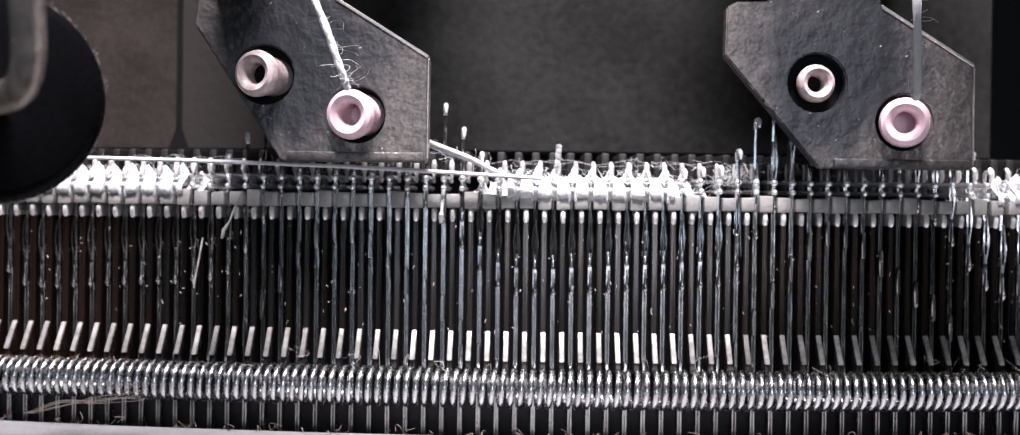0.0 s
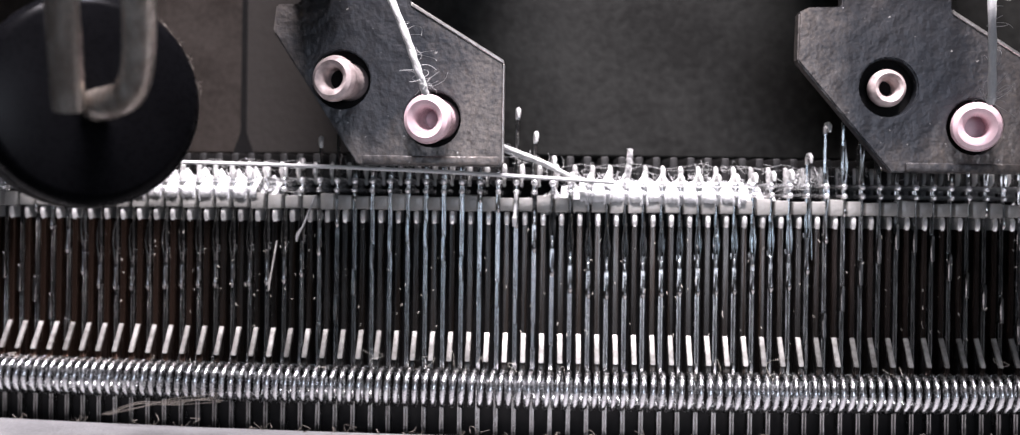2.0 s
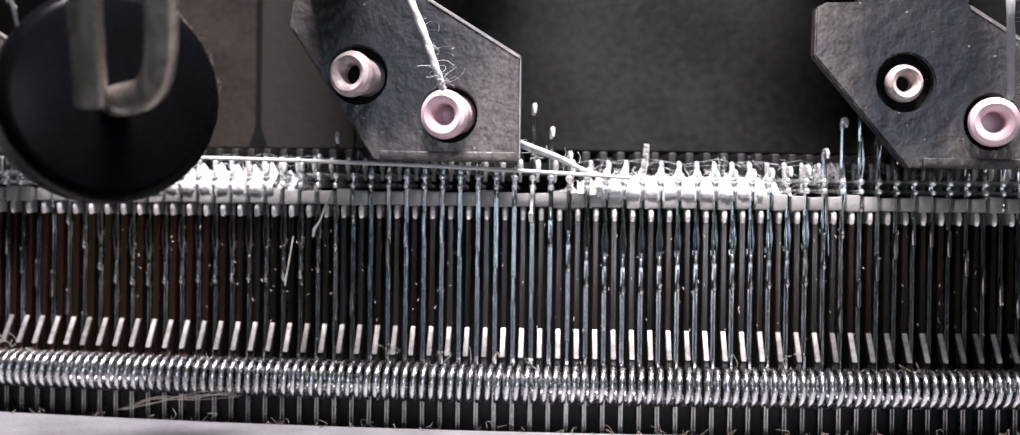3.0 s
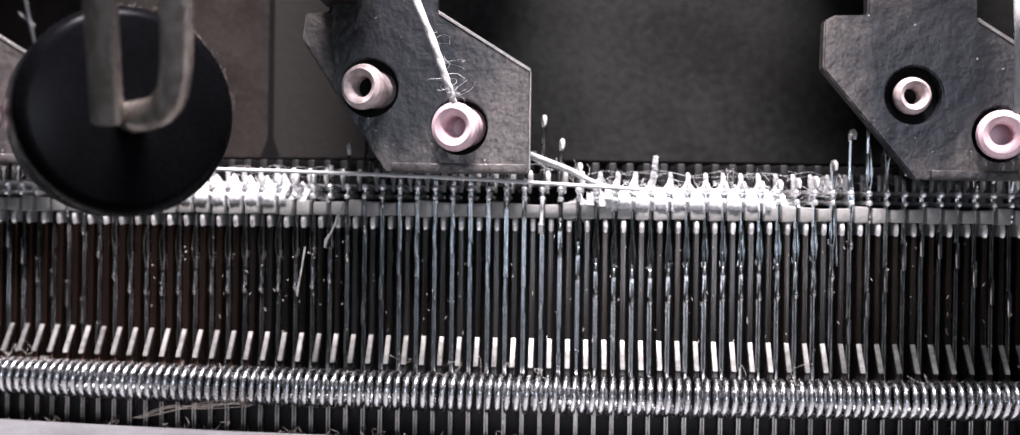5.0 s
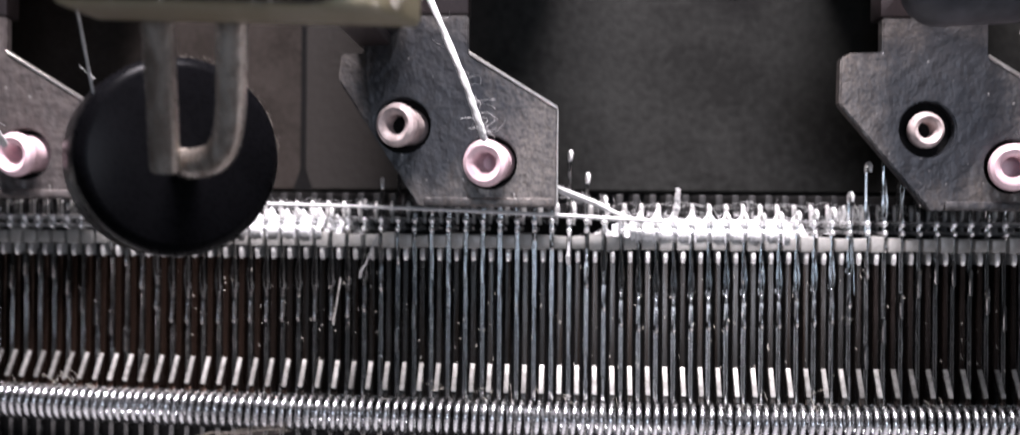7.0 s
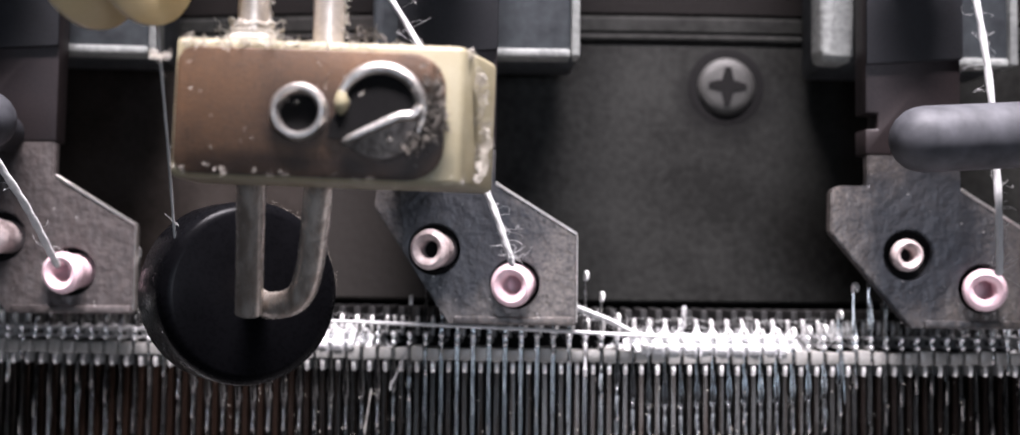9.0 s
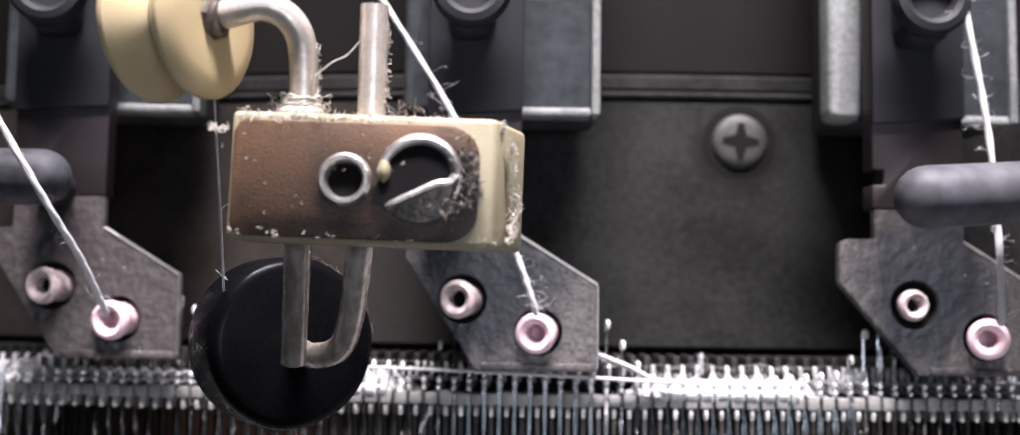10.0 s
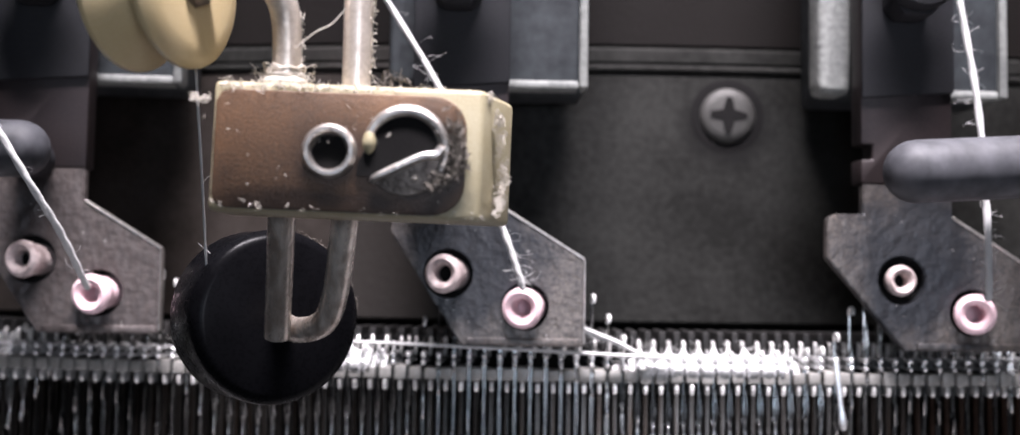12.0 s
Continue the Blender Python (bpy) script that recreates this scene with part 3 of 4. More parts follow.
def feeder(a, outline, pale_out, eyelet_yaw, turn, z=4.6, eye=(-6.8, 4.5), pale=(-15.7, 8.2), mat="plate", rib_mat="bracket", pink_yaw=None):
    x, y = on_ring(a, R + 3.8)
    f = thing("yarn_feeder", "worn dark steel yarn feeder with two pink ceramic eyelets", "yarn feeder", pose(x * MM, y * MM, z * MM, 0, 0, turn), "yarn feeders round the cylinder")
    part("plate", holed_plate(outline, [(*eye, 2.75), (*pale, 2.85)], 0, 1.5), M[mat], f)
    # discs added behind the holes, their near-black standing in for shade
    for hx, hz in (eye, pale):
        part("hole_liner", lathe(B(), [(0, -1.55), (2.9, -1.55), (2.9, -1.9), (0, -1.9)], 32, facing(hx, 0, hz)), M["groove"], f, "near-black disc standing in for the eyelet hole's shade")
    part("edge_strip", prism(B(), [(0.05, 9.9), (0.05, 10.25), (-9.05, 15.85), (-9.05, 15.45)], -0.12, 1.4, 0.06, 1), M["edge"], f, "rubbed bright bevel")
    part("edge_strip", box(B(), -0.06, 0.12, -0.1, 1.45, 0.4, 9.9, 0.05, 1), M["edge"], f, "rubbed bright bevel")
    part("foot", box(B(), -13.5, -0.3, -0.35, 0.6, 0.05, 0.95, 0.2), M[mat], f)
    part("arm", prism(B(), [(-9.1, 19.55), (-9.0, 33), (-9.0, 85), (-20.0, 85), (-20.0, 24.2), (-18.6, 24.2), (-18.6, 22.4), (-20.0, 22.4), (-20.0, 19.55)], 0.02, 3.4, 0.22), M["arm"], f, "browned steel arm")
    holder = part("holder", prism(B(), [(-8.95, 85), (-20.1, 85), (-20.1, 29.6), (-8.95, 30.4)], -0.7, -0.02, 0.25), M["black_block"], f, "blackened holder block")
    part("boss", lathe(B(), [(0, -0.6), (2.4, -0.6), (2.8, 0.9), (3.4, 1.3), (4.2, 1.1), (4.6, 0.4), (4.6, -0.5)], 36, facing(-15.0, -5.6, 43.6)), M["black_block"], holder)
    # unseen block, added to throw shade down onto the plate
    part("nose", prism(B(), [(-12.2, 40.0), (-12.2, 85), (-17.8, 85), (-17.8, 40.0), (-16.6, 38.6), (-13.4, 38.6)], -4.8, -0.75, 0.5), M["black_block"], holder)
    br = part("bracket", box(B(), -21.6, 0.5, 6.0, 18, 31.0, 90, 0.7), M["bracket"], f, "sandy grey cast bracket")
    part("rib", box(B(), -0.45, 0.6, 5.2, 9.0, 31.0, 90, 0.3), M["rim"], br, "pale bright rim")
    part("rib", box(B(), -18.0, -0.5, 5.4, 9.0, 30.9, 31.9, 0.3), M["rim"], br, "pale bright rim")
    part("rib", prism(B(), [(-19.5, 30.9), (-17.2, 90), (-23.5, 90), (-23.5, 31.6), (-22.8, 30.9)], 4.4, 9.0, 0.9, 3), M[rib_mat], br)
    eyelet(f, *eye, M["ceramic"], eyelet_yaw if pink_yaw is None else pink_yaw, -4, 2.15, 1.0, -1.2, "ceramic")
    eyelet(f, *pale, M["ceramic_old"], eyelet_yaw * 1.3, 0, pale_out, 0.94 if pale_out > 1.5 else 0.78, 0.4)
    return f


feeder_left = feeder(EDGE - FEED, PLATE, 1.9, -14, 3.0, 5.2, (-7.1, 4.7), (-15.0, 8.6))
feeder_middle = feeder(EDGE, PLATE, 1.9, -14, -1.0, mat="plate_shaded")
# only this feeder's left rib has the pale rim colour
feeder_right = feeder(EDGE + FEED + 0.34, WIDE_PLATE, 0.2, 1, 1.0, 4.6, (-6.7, 4.5), (-15.2, 8.2), "plate_shaded", "rim", -17)


def finger(label, tip, end, r):
    """A thick black pin with rounded ends and a collar at its root, on a short foot that runs back to the feeder's arm."""
    f = thing("stop_pin", label, "machine pin", None, "stop pins before the feeders")
    p, q = Vector(tip), Vector(end)
    d = (q - p).normalized()
    steps = [r * (1 - math.cos(k * math.pi / 12)) for k in range(7)]
    radii = [max(0.05, r * math.sin(k * math.pi / 12)) for k in range(7)]
    part("shaft", tube(B(), [*[p + d * h for h in steps], *[q - d * h for h in steps[::-1]]], [*radii, *radii[::-1]], 28), M["dusty"], f, "", 50)
    mid = p.lerp(q, 0.55)
    part("foot", tube(B(), [mid, mid + Vector((0, 13.5, 0))], r * 0.7, 20), M["black_block"], f)
    return f


finger("thick dusty black pin before a feeder's arm", (22.3, 91, 24.0), (62.0, 93, 26.6), 3.35)
finger("thick dusty black pin before a feeder's arm", (-31.0, 92, 24.0), (-21.8, 92, 24.0), 3.1)
finger("thick dusty black pin before a feeder's arm", (-80.0, 97, 25.6), (-66.8, 97, 25.5), 3.1)

# ---- panel behind ----
panel = thing("back_panel", "mottled dark cast ring panel behind the feeders", "machine panel", kind="structure")
RP = 364.0


def panel_sheet(name, a0, a1, z0, z1, r, label="", mat="panel"):
    """An upright slice of ring from angle a0 to a1, 6 mm thick."""
    m = Matrix.Translation((AXIS[0], AXIS[1], 0))
    seg = max(2, int((a1 - a0) * 2))
    bm = lathe(B(), [(r, z0 + 0.4), (r, z1 - 0.4), (r - 0.4, z1), (r - 6, z1), (r - 6, z0), (r - 0.4, z0)], seg, m, radians(a0 - 90), radians(a1 - 90), True)
    bmesh.ops.holes_fill(bm, edges=[e for e in bm.edges if e.is_boundary])
    return part(name, bm, M[mat], panel, label)


SEAM = math.degrees(math.asin((-38.95 - AXIS[0]) / RP))
panel_sheet("lower_sheet", SEAM + 0.05, SEAM + 15, 6.6, 40.6, RP)
panel_sheet("lower_sheet", SEAM - 15, SEAM - 0.05, 6.6, 40.6, RP, "browner cast sheet", "panel_brown")
panel_sheet("ledge", SEAM - 15, SEAM + 15, 40.62, 41.7, RP + 0.45)
panel_sheet("ledge", SEAM - 15, SEAM + 15, 41.72, 44.1, RP + 0.2)
panel_sheet("upper_sheet", SEAM - 15, SEAM + 15, 44.12, 110, RP + 0.05, "brown upper sheet, darkened for the weaker light there", "panel_upper")



def panel_screw(a, z):
    """A cross-slotted pan screw sunk in a dark dished seat."""
    x, y = on_ring(a, RP)
    sc = thing("panel_screw", "greasy zinc cross-head screw in the back panel", "screw", pose(x * MM, y * MM, z * MM, 0, 0, a))
    part("seat", lathe(B(), [(0, 0.05), (4.5, 0.1), (5.0, 0.02), (5.0, -0.5)], 40, facing(0, 0, 0)), M["groove"], sc)
    head = part("head", lathe(B(), [(0, 0.95), (2.4, 0.9), (3.2, 0.75), (3.65, 0.4), (3.8, 0.15), (3.8, 0.0)], 40, facing(0, 0, 0)), M["screw"], sc)
    for turn in (2, 92):
        # the cross slot's shade: near-black plates on the head
        bm = prism(B(), [(-2.5, -0.35), (-1.0, -0.75), (1.0, -0.75), (2.5, -0.35), (2.5, 0.35), (1.0, 0.75), (-1.0, 0.75), (-2.5, 0.35)], -1.0 - 0.003 * turn / 90, -0.6)
        bmesh.ops.rotate(bm, verts=bm.verts[:], cent=(0, 0, 0), matrix=Matrix.Rotation(radians(turn), 3, "Y"))
        part("cross_slot", bm, M["groove"], head)
    return sc


panel_screw(math.degrees(math.asin((13.3 - AXIS[0]) / RP)), 34.9)
part("seam_gap", prism(B(), [(-37.7, 6.8), (-38.1, 7.9), (-38.6, 9.3), (-38.65, 40.4), (-39.25, 40.4), (-39.3, 9.3), (-39.8, 7.9), (-40.2, 6.8)], 127.15, 128.5), M["groove"], panel)

# ---- machine base and cam ring ----
base = thing("machine_base", "round cast base with the cam ring under the needles", "machine base", pose(AXIS[0] * MM, AXIS[1] * MM, 0))
part("cam_ring", lathe(B(), [(R + 2.2, -60), (R + 2.2, -22.2), (R + 2.7, -21.7), (R + 30, -21.7), (R + 31, -22.7), (R + 31, -60)], 720, closed=True), M["cam_ring"], base, "satin grey cam ring")
part("pedestal", lathe(B(), [(R - 60, -420), (R - 20, -420), (R - 20, -200), (R + 31, -140), (R + 31, -60.2), (R - 60, -60.2)], 128, closed=True), M["drum"], base)

# ---- yarn guide ----
guide = thing("yarn_guide", "brown clamp block with rods, nylon pulley and black roller", "yarn guide", pose(0, 0, 0))
bm = box(B(), -11.6, 11.5, 0.05, 6.5, -4.85, 5.3)
for v in bm.verts:
    if v.co.x > 0 and v.co.y < 2 * MM:
        v.co.x = 9.3 * MM
bmesh.ops.bevel(bm, geom=bm.edges[:], offset=0.45 * MM, segments=3, affect="EDGES", profile=0.5)
clamp = part("clamp_block", bm, M["cream"], guide, "yellowed cream block")
corner = [(8.1 - 2.6 * (1 - math.cos(t)), s * (2.1 + 2.5 * math.sin(t))) for s in (-1, 1) for t in ([k * math.pi / 12 for k in range(6, -1, -1)] if s < 0 else [k * math.pi / 12 for k in range(7)])]
part("face_plate", prism(B(), corner + [(-10.2, 4.6), (-10.9, 4.35), (-11.3, 3.6), (-11.3, -3.6), (-10.9, -4.35), (-10.2, -4.6)], -0.3, 0.3, 0.12), M["brown"], clamp, "worn brown plated face")
hexs = part("hex_screw", lathe(B(), [(1.35, -0.5), (1.4, 0.5), (1.6, 0.8), (1.85, 0.8), (2.1, 0.5), (2.15, -0.4)], 32, facing(-2.3, -0.3, 0.0), closed=True), M["edge"], clamp)
# near-black disc painted for the shade in the hex socket
part("socket", lathe(B(), [(0, 0.05), (1.45, 0.05), (1.45, -0.2)], 6, facing(-2.3, -0.3, 0.0)), M["groove"], hexs)
slot = part("slotted_screw", lathe(B(), [(0, 0.35), (2.0, 0.3), (2.7, 0.15), (3.2, 0.1), (3.35, -0.1), (3.35, -0.4)], 40, facing(3.5, -0.3, 0.1)), M["worn_screw"], clamp, "grimy slotted screw")
crescent = [(3.55 + 3.05 * math.cos(t), -0.72, 0.3 + 3.05 * math.sin(t)) for t in np.linspace(radians(172), radians(-28), 25)]
part("rim", tube(B(), crescent, [0.12 + 0.42 * math.sin(math.pi * (k + 1) / 27) ** 0.6 * (1.0 - 0.3 * k / 24) for k in range(25)], 10), M["edge"], slot, "worn bright rim")
# the slot's shade, drawn as a near-black plate on the screw
pit = [(2.55 * math.cos(t), 0.2 + 2.6 * math.sin(t)) for t in np.linspace(radians(8), radians(150), 14)] + [(-3.5, -0.7), (-3.7, -1.9), (-2.4, -1.9), (2.6, 0.25)]
bm = prism(B(), pit, -0.72, -0.4)
bmesh.ops.translate(bm, verts=bm.verts[:], vec=V(3.5, 0, 0.1))
part("pit", bm, M["groove"], slot, "deep dark slot")
ridge = arc([(6.35, -0.85, 0.55), (5.9, -0.95, 0.0), (4.9, -0.95, -0.15), (3.4, -0.95, -0.85), (1.5, -0.88, -1.8), (1.1, -0.7, -2.15)], 4)
part("slot_ridge", tube(B(), ridge, [0.4 - 0.006 * k for k in range(len(ridge))], 9), M["edge"], slot, "bright worn lip of the slot")
bm = lathe(B(), [(0, 1.0), (0.35, 0.8), (0.55, 0.2), (0.5, -0.4), (0.2, -0.8), (0, -0.9)], 10, Matrix.Translation((0.75, -0.75, 0.75)))
part("lint_tuft", bm, M["cream"], slot, "cream crumb of packed lint")


def fuzz(parent, spots, n, spread, size, seed, mat="lint", r=0.026):
    """Loose curly fibres round a line of spots."""
    rng = random.Random(seed)
    bm = B()
    u = lambda k: Vector((rng.uniform(-k, k), rng.uniform(-k, k), rng.uniform(-k, k)))
    for _ in range(n):
        k = rng.random() * (len(spots) - 1)
        a, b = Vector(spots[int(k)]), Vector(spots[min(int(k) + 1, len(spots) - 1)])
        p = a.lerp(b, k - int(k)) + u(spread)
        tube(bm, arc([p, p + u(size), p + u(size * 1.3), p + u(size * 1.6)], 4), r * rng.uniform(0.6, 1.3), 3, False)
    return part("lint", bm, M[mat], parent, "pale loose lint", 80)


clamp.matrix_basis = pose(-29.6 * MM, 62 * MM, 21.6 * MM, 0, 1.6, -3)
part("pulley_rod", tube(B(), arc([(-44.5, 63.8, 34.6), (-41.5, 62.5, 34.9), (-38.8, 62.4, 35.5), (-36.6, 63, 34.4), (-35.8, 64, 31.5), (-36.0, 65, 24)], 6), 1.15, 16), M["rod"], guide, "lint-whitened bent rod")
part("rod_end", tube(B(), arc([(-36.0, 65.2, 24), (-36.9, 70, 16.5), (-37.7, 74, 6.9)], 6), 1.15, 16), M["bare_rod"], guide, "grimy bare steel rod end")
part("roller_rod", tube(B(), arc([(-30.2, 64, 36.2), (-30.4, 65, 24)], 6), 1.15, 16), M["rod"], guide, "lint-whitened straight rod")
part("rod_end", tube(B(), arc([(-30.4, 65.2, 24), (-31.8, 70.5, 15.5), (-32.8, 73.6, 10.3), (-34.0, 74.8, 8.0), (-36.4, 76, 7.4), (-38.5, 80.6, 7.8)], 6), 1.15, 16), M["bare_rod"], guide, "grimy bare steel rod end bent to the roller")
part("roller", lathe(B(), [(0, 0.0), (2.0, 0.0), (7.1, 0.0), (7.7, -0.2), (8.1, -0.7), (8.25, -1.4), (8.25, -7.0), (8.0, -7.8), (0, -7.8)], 64, facing(-38.7, 81.0, 8.3, 31)), M["rubber"], guide, "glossy black plastic roller")
part("pulley", lathe(B(), [(1.2, 0.2), (2.0, 0.3), (4.5, 0.3), (5.8, 0.1), (6.4, -0.45), (6.4, -0.85), (5.9, -1.4), (4.1, -2.8), (3.9, -3.1), (4.1, -3.4), (5.9, -4.8), (6.4, -5.35), (6.4, -5.75), (5.8, -6.3), (2.0, -6.5), (1.2, -6.5)], 64, facing(-42.9, 62.5, 34.5, 69), closed=True), M["nylon"], guide, "cream nylon pulley")
fuzz(guide, [(-40.5, 62.5, 26.8), (-30, 62.3, 26.6), (-19.5, 62.5, 26.2)], 260, 0.28, 0.34, 11)
fuzz(guide, [(-41, 61.8, 17.6), (-30, 61.8, 17.2), (-20, 61.8, 16.9)], 50, 0.2, 0.2, 12, "lint", 0.018)
fuzz(guide, [(-19.0, 63, 25), (-18.6, 64, 20), (-19, 63, 17.2)], 130, 0.28, 0.32, 13)
fuzz(guide, [(-37.6, 64.5, 27.6), (-34.4, 64.5, 27.7)], 170, 0.7, 0.55, 14)
fuzz(guide, [(-29.2, 64, 35), (-29.3, 64.5, 28)], 90, 0.2, 0.28, 15)
fuzz(guide, [(-35, 64, 33), (-35, 64.5, 28)], 60, 0.25, 0.3, 16)
part("ferrule", lathe(B(), [(1.15, 0), (1.75, 0.1), (1.85, 0.7), (1.6, 1.1), (1.15, 1.2)], 24, Matrix.Translation((-36.0, 64.8, 26.7))), M["lint"], guide, "lint-caked collar")
part("axle_nut", lathe(B(), [(0, 1.0), (1.3, 1.0), (1.7, 0.7), (1.8, 0.2)], 8, facing(-42.9, 62.5, 34.5, 69)), M["worn_screw"], guide)
fuzz(guide, [(-40.5, 61.6, 24.5), (-36, 61.3, 19), (-30, 61.2, 25), (-24, 61.0, 18.5), (-22.5, 61.0, 24)], 50, 1.6, 0.14, 17, "lint", 0.016)
fuzz(guide, [(-24.0, 61.0, 19.0), (-22.0, 60.9, 21), (-22.6, 61.0, 24.6)], 320, 0.7, 0.22, 18, "lint_dark", 0.04)
roller_rim = [facing(-38.7, 81.0, 8.3, 31) @ Vector((8.2 * math.cos(t), 8.2 * math.sin(t), -0.9)) for t in np.linspace(0, math.tau, 50)]
fuzz(guide, roller_rim[:14], 60, 0.12, 0.22, 19, "lint_dark", 0.022)
wrap = []
rng = random.Random(41)
for k in range(100):
    t = k * 0.42
    wrap.append((-36.0 + (1.35 + rng.uniform(0, 0.35)) * math.cos(t), 64.7 + (1.35 + rng.uniform(0, 0.3)) * math.sin(t), 26.9 + 1.9 * k / 100 + rng.uniform(-0.2, 0.2)))
part("yarn_wrap", tube(B(), arc(wrap, 2), 0.09, 5), M["lint"], guide, "tangled yarn wound round the rod", 80)
fuzz(guide, [(-42.6, 62, 25.6), (-41.2, 61.8, 25.7)], 24, 0.1, 0.3, 42, "lint", 0.03)
fuzz(guide, [(-28.6, 63, 27.2), (-25.5, 63.2, 27.3)], 10, 0.2, 0.8, 43, "lint_dark", 0.04)
part("strand", tube(B(), arc([(-35.0, 63.2, 29.9), (-33.4, 63.0, 31.2), (-32.2, 63.2, 31.9), (-31.1, 63.0, 33.1)], 4), 0.05, 5), M["lint"], guide, "thin stray strand between the rods")
part("stay", box(B(), -28.5, -25.0, 66, 106, 21, 24.5, 0.3), M["arm"], guide)

# ---- yarns ----


def yarn(label, pts, r=0.42, hairs=12, seed=1, tuft=0):
    bm = B()
    rng = random.Random(seed)
    line = arc(pts, 8)
    for ply in (0, math.pi):
        twist = []
        for k, p in enumerate(line):
            twist.append(p + 0.2 * r * Vector((math.cos(k * 1.1 + ply), 0.5 * math.sin(k * 1.1 + ply), 0.4 * math.sin(k * 1.1 + ply))))
        tube(bm, twist, r * 0.8, 7)
    for k in range(hairs + tuft):
        p = rng.choice(line) if k < hairs else line[-9 + k % 6]
        d = Vector((rng.uniform(-1, 1), rng.uniform(-0.5, 0.5), rng.uniform(-0.6, 0.8)))
        q = Vector((rng.uniform(-1, 1), rng.uniform(-0.5, 0.5), rng.uniform(-0.6, 0.8)))
        tube(bm, arc([p, p + d * 0.9, p + d * 1.5 + q * 0.8, p + d * 1.1 + q * 1.7], 4), 0.018, 3, False)
    ob = part("yarn", bm, M["yarn"], None, label, 80)
    return tagged(ob, category="yarn")


yarn("white hairy cotton yarn running down into a ceramic eyelet", [(-43.2, 101, 62), (-33.9, 100, 47.8), (-24.4, 99.6, 32.6), (-18.0, 99.4, 18.8), (-15.9, 99.8, 13.3), (-15.2, 100.6, 11.2)], 0.40, 44, 2, 16)
yarn("white cotton yarn running straight down into a ceramic eyelet", [(31.0, 98.5, 62), (33.6, 98.5, 46), (35.6, 98.2, 33), (36.4, 98.0, 22), (36.7, 98.2, 12), (36.7, 98.8, 10.9)], 0.42, 70, 3)
yarn("white cotton yarn slanting down into a ceramic eyelet", [(-86.6, 86, 58), (-78.6, 87, 44), (-70.7, 88, 30.0), (-66.6, 90.5, 22.0), (-64.8, 95.5, 16.6), (-64.2, 100.8, 11.9), (-64.3, 103, 10.6)], 0.42, 20, 4)
yarn("thin grey thread running from the pulley to the roller", [(-43.4, 66, 29.0), (-44.3, 73, 20), (-45.2, 79, 12.8)], 0.12, 2, 5)
yarn("taut white yarn laid before the needle hooks", [(-46, 108.4, 4.9), (-30, 106.6, 4.6), (-14, 105.6, 4.1), (3.0, 105.8, 3.3)], 0.24, 8, 6)
yarn("white yarn running from the feeder to the stitches", [(-12, 106.6, 8.4), (-7.6, 106.4, 6.6), (-4.0, 105.9, 5.2), (-1.6, 106, 4.0), (1, 106, 3.2)], 0.28, 10, 7)
yarn("second white strand running beside the feeder's yarn", [(-12, 106.8, 8.0), (-7.6, 106.6, 6.2), (-4.6, 106.2, 5.2), (-2.2, 106.2, 4.2), (0, 106, 3.4)], 0.2, 10, 8)

# ---- small needle-bed pieces, last ----
tricks, verges, needle, butt = trick_meshes(), [verge_mesh(k) for k in range(7)], needle_mesh(), butt_mesh()
hook, latch = hook_mesh(), latch_mesh()
stitches = [loop_mesh(s) for s in range(9)]
dial_needle, dial_tooth, dial_hook = dial_needle_mesh(), dial_tooth_mesh(), dial_hook_mesh()
RIDERS = []
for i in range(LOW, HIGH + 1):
    a = FIRST + i * STEP
    mid = a + STEP / 2
    for me in tricks:
        piece(me.name.split(".")[0], me, cylinder, mid)
    piece("verge_block", verges[(i * 5 + i // 4) % 7], cylinder, mid)
    latch_needle = piece("needle", needle, cylinder, a, lift(a))
    piece("butt", butt, latch_needle, 0)
    piece("hook", hook, latch_needle, 0)
    piece("latch", latch, latch_needle, 0)
    RIDERS.append((latch_needle, a, "needle"))
    RIDERS.append((piece("stitch", stitches[(i * 7 + i // 5) % 9], cylinder, a), a, "stitch"))
    piece("dial_needle", dial_needle, dial, a)
    piece("dial_tooth", dial_tooth, dial, a)
    piece("dial_hook", dial_hook, dial, a + 0.23 * STEP)



def bent_latch(x, z_top, z_end, dx, r=0.16, mat="bead"):
    """A sprung-open latch that stands off its needle, with a bright spoon."""
    a = math.degrees(math.asin((x - AXIS[0]) / R))
    bm = tube(B(), [(0, -(R + 0.3), z_top), (dx * 0.6, -(R + 1.0), z_top * 0.35 + z_end * 0.65), (dx * 0.9, -(R + 1.2), z_end + 0.8), (dx, -(R + 1.2), z_end)], [r, r * 0.8, r * 1.5, r], 7)
    ob = part("bent_latch", bm, M[mat], cylinder)
    ob.matrix_basis = pose(0, 0, 0, 0, 0, a)


bent_latch(-30.8, -3.0, -8.0, -0.5, 0.1, "foot")
bent_latch(-26.9, 1.6, -3.0, -1.6, 0.13)
bent_latch(22.5, 5.0, -4.1, 0.1, 0.08, "needle")
bent_latch(20.6, -1.0, -6.0, -0.1, 0.07, "needle")
bent_latch(-6.6, 2.0, -1.2, -0.1, 0.2)
bent_latch(AXIS[0] + R * math.sin(radians(-14.04)), 3.0, -4.8, 0.5, 0.34, "bead")

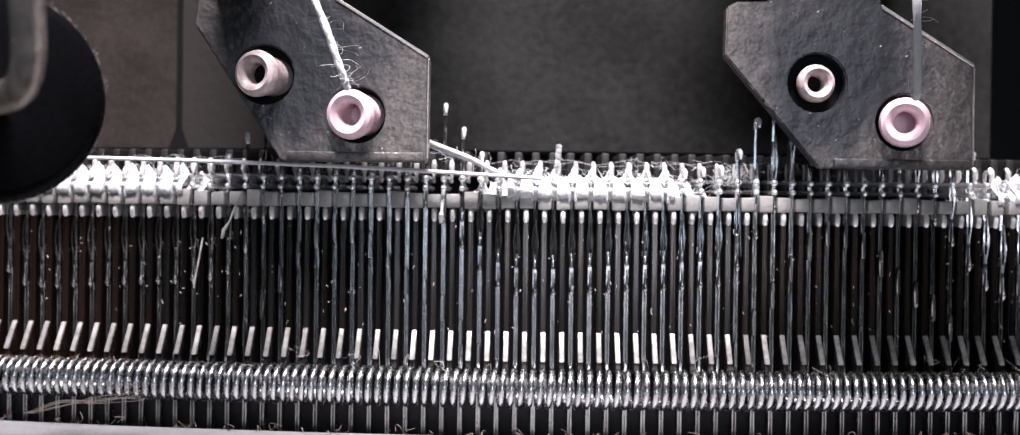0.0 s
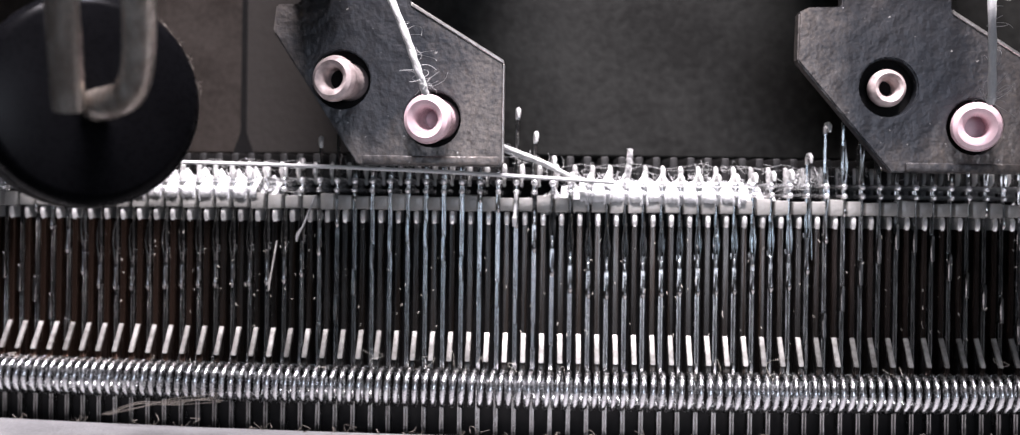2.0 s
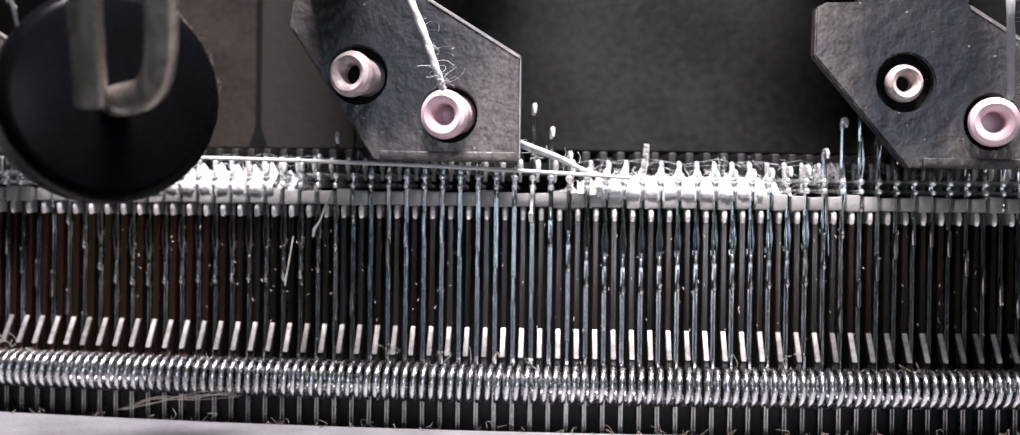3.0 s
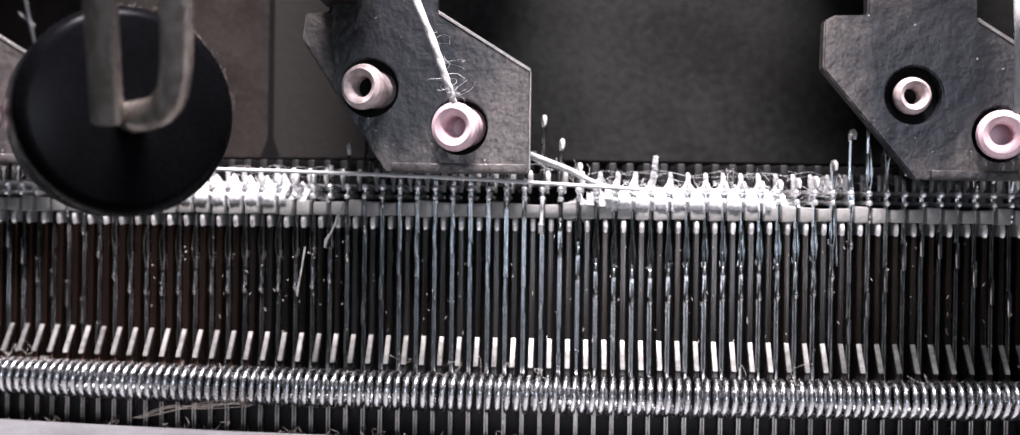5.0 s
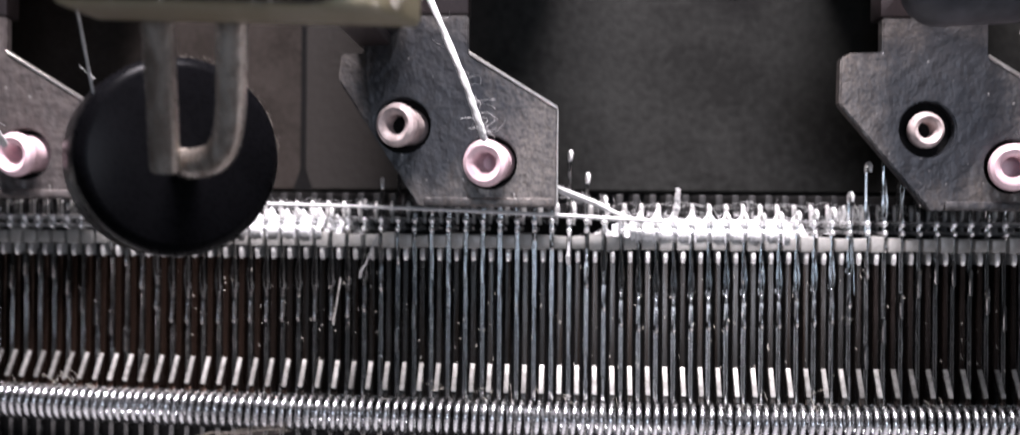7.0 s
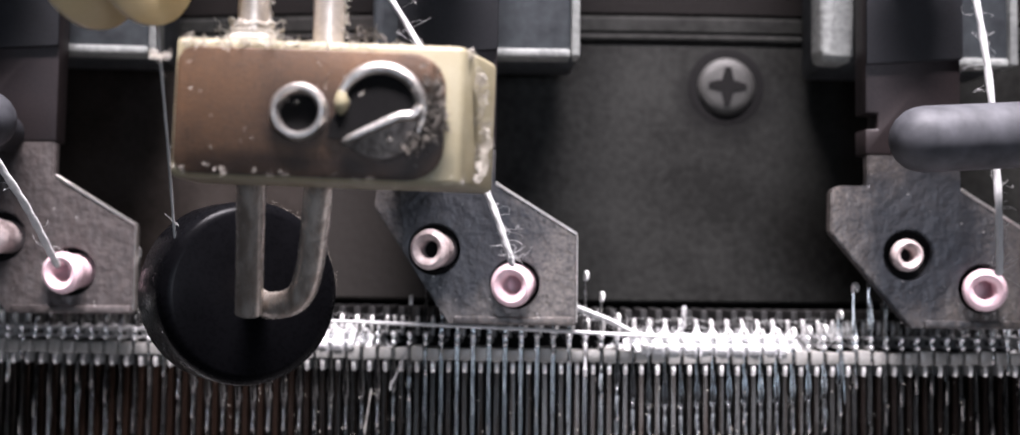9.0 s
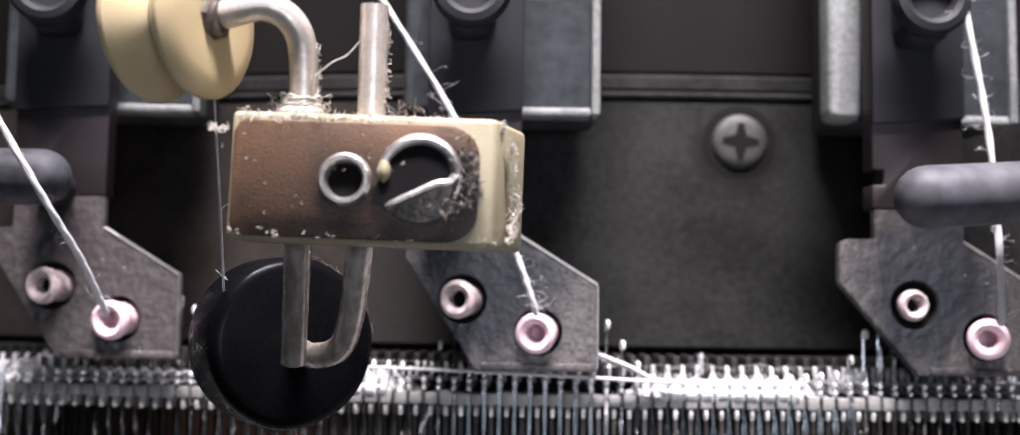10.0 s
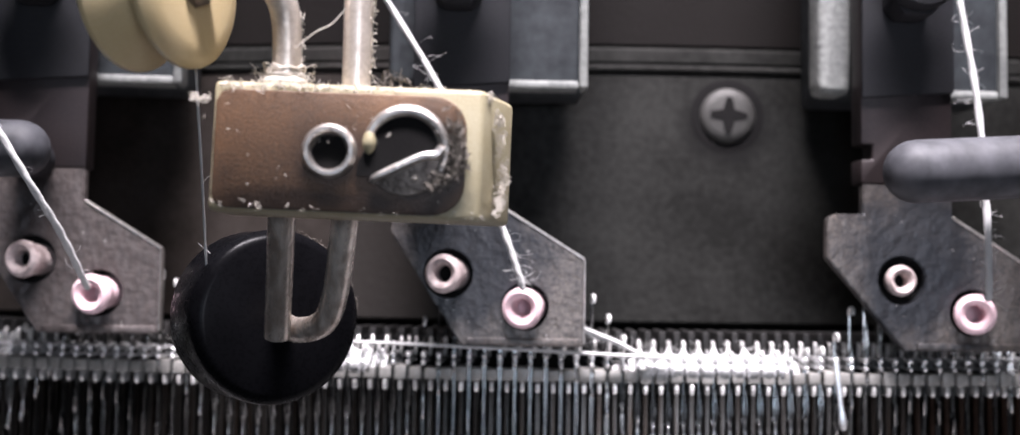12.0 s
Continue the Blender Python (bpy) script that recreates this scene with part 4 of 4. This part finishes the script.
ring_spots = [(math.sin(radians(a)) * (R - 1), -math.cos(radians(a)) * (R - 1), 4.2) for a in np.linspace(FIRST + LOW * STEP, FIRST + HIGH * STEP, 60)]
fuzz(dial, ring_spots, 300, 0.8, 0.55, 21, "yarn", 0.013)
low_spots = [(math.sin(radians(a)) * (R + 1.5), -math.cos(radians(a)) * (R + 1.5), -14.9) for a in np.linspace(FIRST + LOW * STEP, FIRST + HIGH * STEP, 60)]
fuzz(cylinder, low_spots, 70, 0.6, 0.8, 22, "lint", 0.016)

rng = random.Random(27)
speck_spots = [(math.sin(radians(t)) * (R + 0.1), -math.cos(radians(t)) * (R + 0.1), rng.uniform(-12.5, -1.5)) for t in (rng.uniform(-9.0, 6.5) for _ in range(170))]
bm = B()
for x, y, z in speck_spots:
    p, d = Vector((x, y, z)), Vector((rng.uniform(-0.2, 0.2), 0, rng.uniform(-0.35, 0.35)))
    tube(bm, [p, p + d * 0.5 + Vector((rng.uniform(-0.06, 0.06), -0.05, 0)), p + d], rng.uniform(0.015, 0.045), 4)
part("lint", bm, M["lint"], cylinder, "pale specks of fluff on the trick walls", 80)

edge_spots = [(math.sin(radians(a)) * (R + 3), -math.cos(radians(a)) * (R + 3), -21.5) for a in np.linspace(FIRST + LOW * STEP, FIRST + HIGH * STEP, 60)]
fuzz(base, edge_spots, 220, 0.25, 0.5, 23, "lint_dark", 0.03)

def ring_point(x, out, z):
    """A point of the ring's own space over x, out from the needles by out."""
    t = math.asin((x - AXIS[0]) / (R + out))
    return (R + out) * math.sin(t), -(R + out) * math.cos(t), z


rng = random.Random(31)
for x0, x1, z, out, r in ((-2.0, 27.0, 5.15, -3.0, 0.02), (1.0, 22.0, 4.9, -2.2, 0.018), (-46.0, -27.0, 5.2, -3.0, 0.02), (-40.0, -26.0, 4.7, -2.0, 0.018)):
    line = arc([ring_point(x0 + (x1 - x0) * k / 14, out + rng.uniform(-0.3, 0.3), z + rng.uniform(-0.35, 0.3)) for k in range(15)], 4)
    part("stray_thread", tube(B(), line, r, 4), M["yarn"], dial, "thin stray cotton thread", 80)
fuzz(dial, [ring_point(4.6, -1.0, 4.0), ring_point(4.7, -0.9, 5.2), ring_point(4.8, -1.0, 6.6)], 150, 0.09, 0.2, 32, "cloth", 0.03)
fuzz(dial, [ring_point(20.5, -0.8, 3.6), ring_point(23.5, -0.8, 4.2)], 60, 0.5, 0.6, 33, "yarn", 0.02)
# a drawn-out wisp of lint under the spring
for k in range(7):
    line = arc([ring_point(-47.5 + rng.uniform(-0.6, 0.6), 4.0, -20.6), ring_point(-44.0, 4.2, -19.4 + rng.uniform(-0.4, 0.4)), ring_point(-40.5, 4.1, -19.0 + rng.uniform(-0.5, 0.5)), ring_point(-36.0 + rng.uniform(-2, 1), 3.9, -18.6 + rng.uniform(-0.4, 0.6))], 5)
    part("lint", tube(B(), line, 0.03, 4), M["lint_dark"], base, "pale drawn-out wisp of lint", 80)

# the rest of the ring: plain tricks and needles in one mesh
verts, faces = [], []
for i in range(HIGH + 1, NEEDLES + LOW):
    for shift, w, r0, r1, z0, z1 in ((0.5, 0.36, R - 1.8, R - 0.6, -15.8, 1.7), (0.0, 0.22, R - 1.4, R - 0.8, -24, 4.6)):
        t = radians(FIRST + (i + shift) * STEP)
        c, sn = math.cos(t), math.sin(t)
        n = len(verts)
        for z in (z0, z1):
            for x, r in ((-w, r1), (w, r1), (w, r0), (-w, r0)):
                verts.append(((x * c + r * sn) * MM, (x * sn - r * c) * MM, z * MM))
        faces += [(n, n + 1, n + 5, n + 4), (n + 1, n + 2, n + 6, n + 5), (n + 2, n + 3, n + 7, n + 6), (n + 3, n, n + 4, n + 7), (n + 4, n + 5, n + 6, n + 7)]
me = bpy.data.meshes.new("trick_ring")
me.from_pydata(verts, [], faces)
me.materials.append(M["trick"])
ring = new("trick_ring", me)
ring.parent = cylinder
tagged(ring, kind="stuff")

# garter spring in the groove: a coil round the ring
bm = B()
coils = []
a0, a1 = FIRST + (LOW - 2) * STEP, FIRST + (HIGH + 2) * STEP
per = 12
turns = int((a1 - a0) / STEP * 2)
for k in range(turns * per + 1):
    a = radians(a0 + (a1 - a0) * k / (turns * per))
    w = k / per * math.tau
    rr = R + 1.9 + 1.75 * math.cos(w)
    coils.append((rr * math.sin(a), -rr * math.cos(a), -17.15 + 1.75 * math.sin(w)))
tube(bm, coils, 0.29, 7)
part("garter_spring", bm, M["spring"], cylinder, "bright coiled garter spring", 80)


def motions():
    walk(cylinder, [(t, pose(AXIS[0] * MM, AXIS[1] * MM, 0, 0, 0, turned(t))) for t in JOG_TIMES])
    walk(dial, [(t, pose(AXIS[0] * MM, AXIS[1] * MM, 0, 0, 0, turned(t))) for t in JOG_TIMES])
    for ob, a, what in RIDERS:
        rows = []
        for t in JOG_TIMES:
            now = a + turned(t)
            if what == "needle":
                rows.append((t, pose(0, 0, lift(now) * MM, 0, 0, a)))
            else:
                # a sunk stitch lies inside the ring, behind the verge
                sunk = 1.0 - loop_rise(now)
                inward = 5.0 * sunk
                rows.append((t, pose(-inward * math.sin(radians(a)) * MM, inward * math.cos(radians(a)) * MM, (1.0 - 3.7 * sunk) * MM, 0, 0, a)))
        walk(ob, rows)


motions()
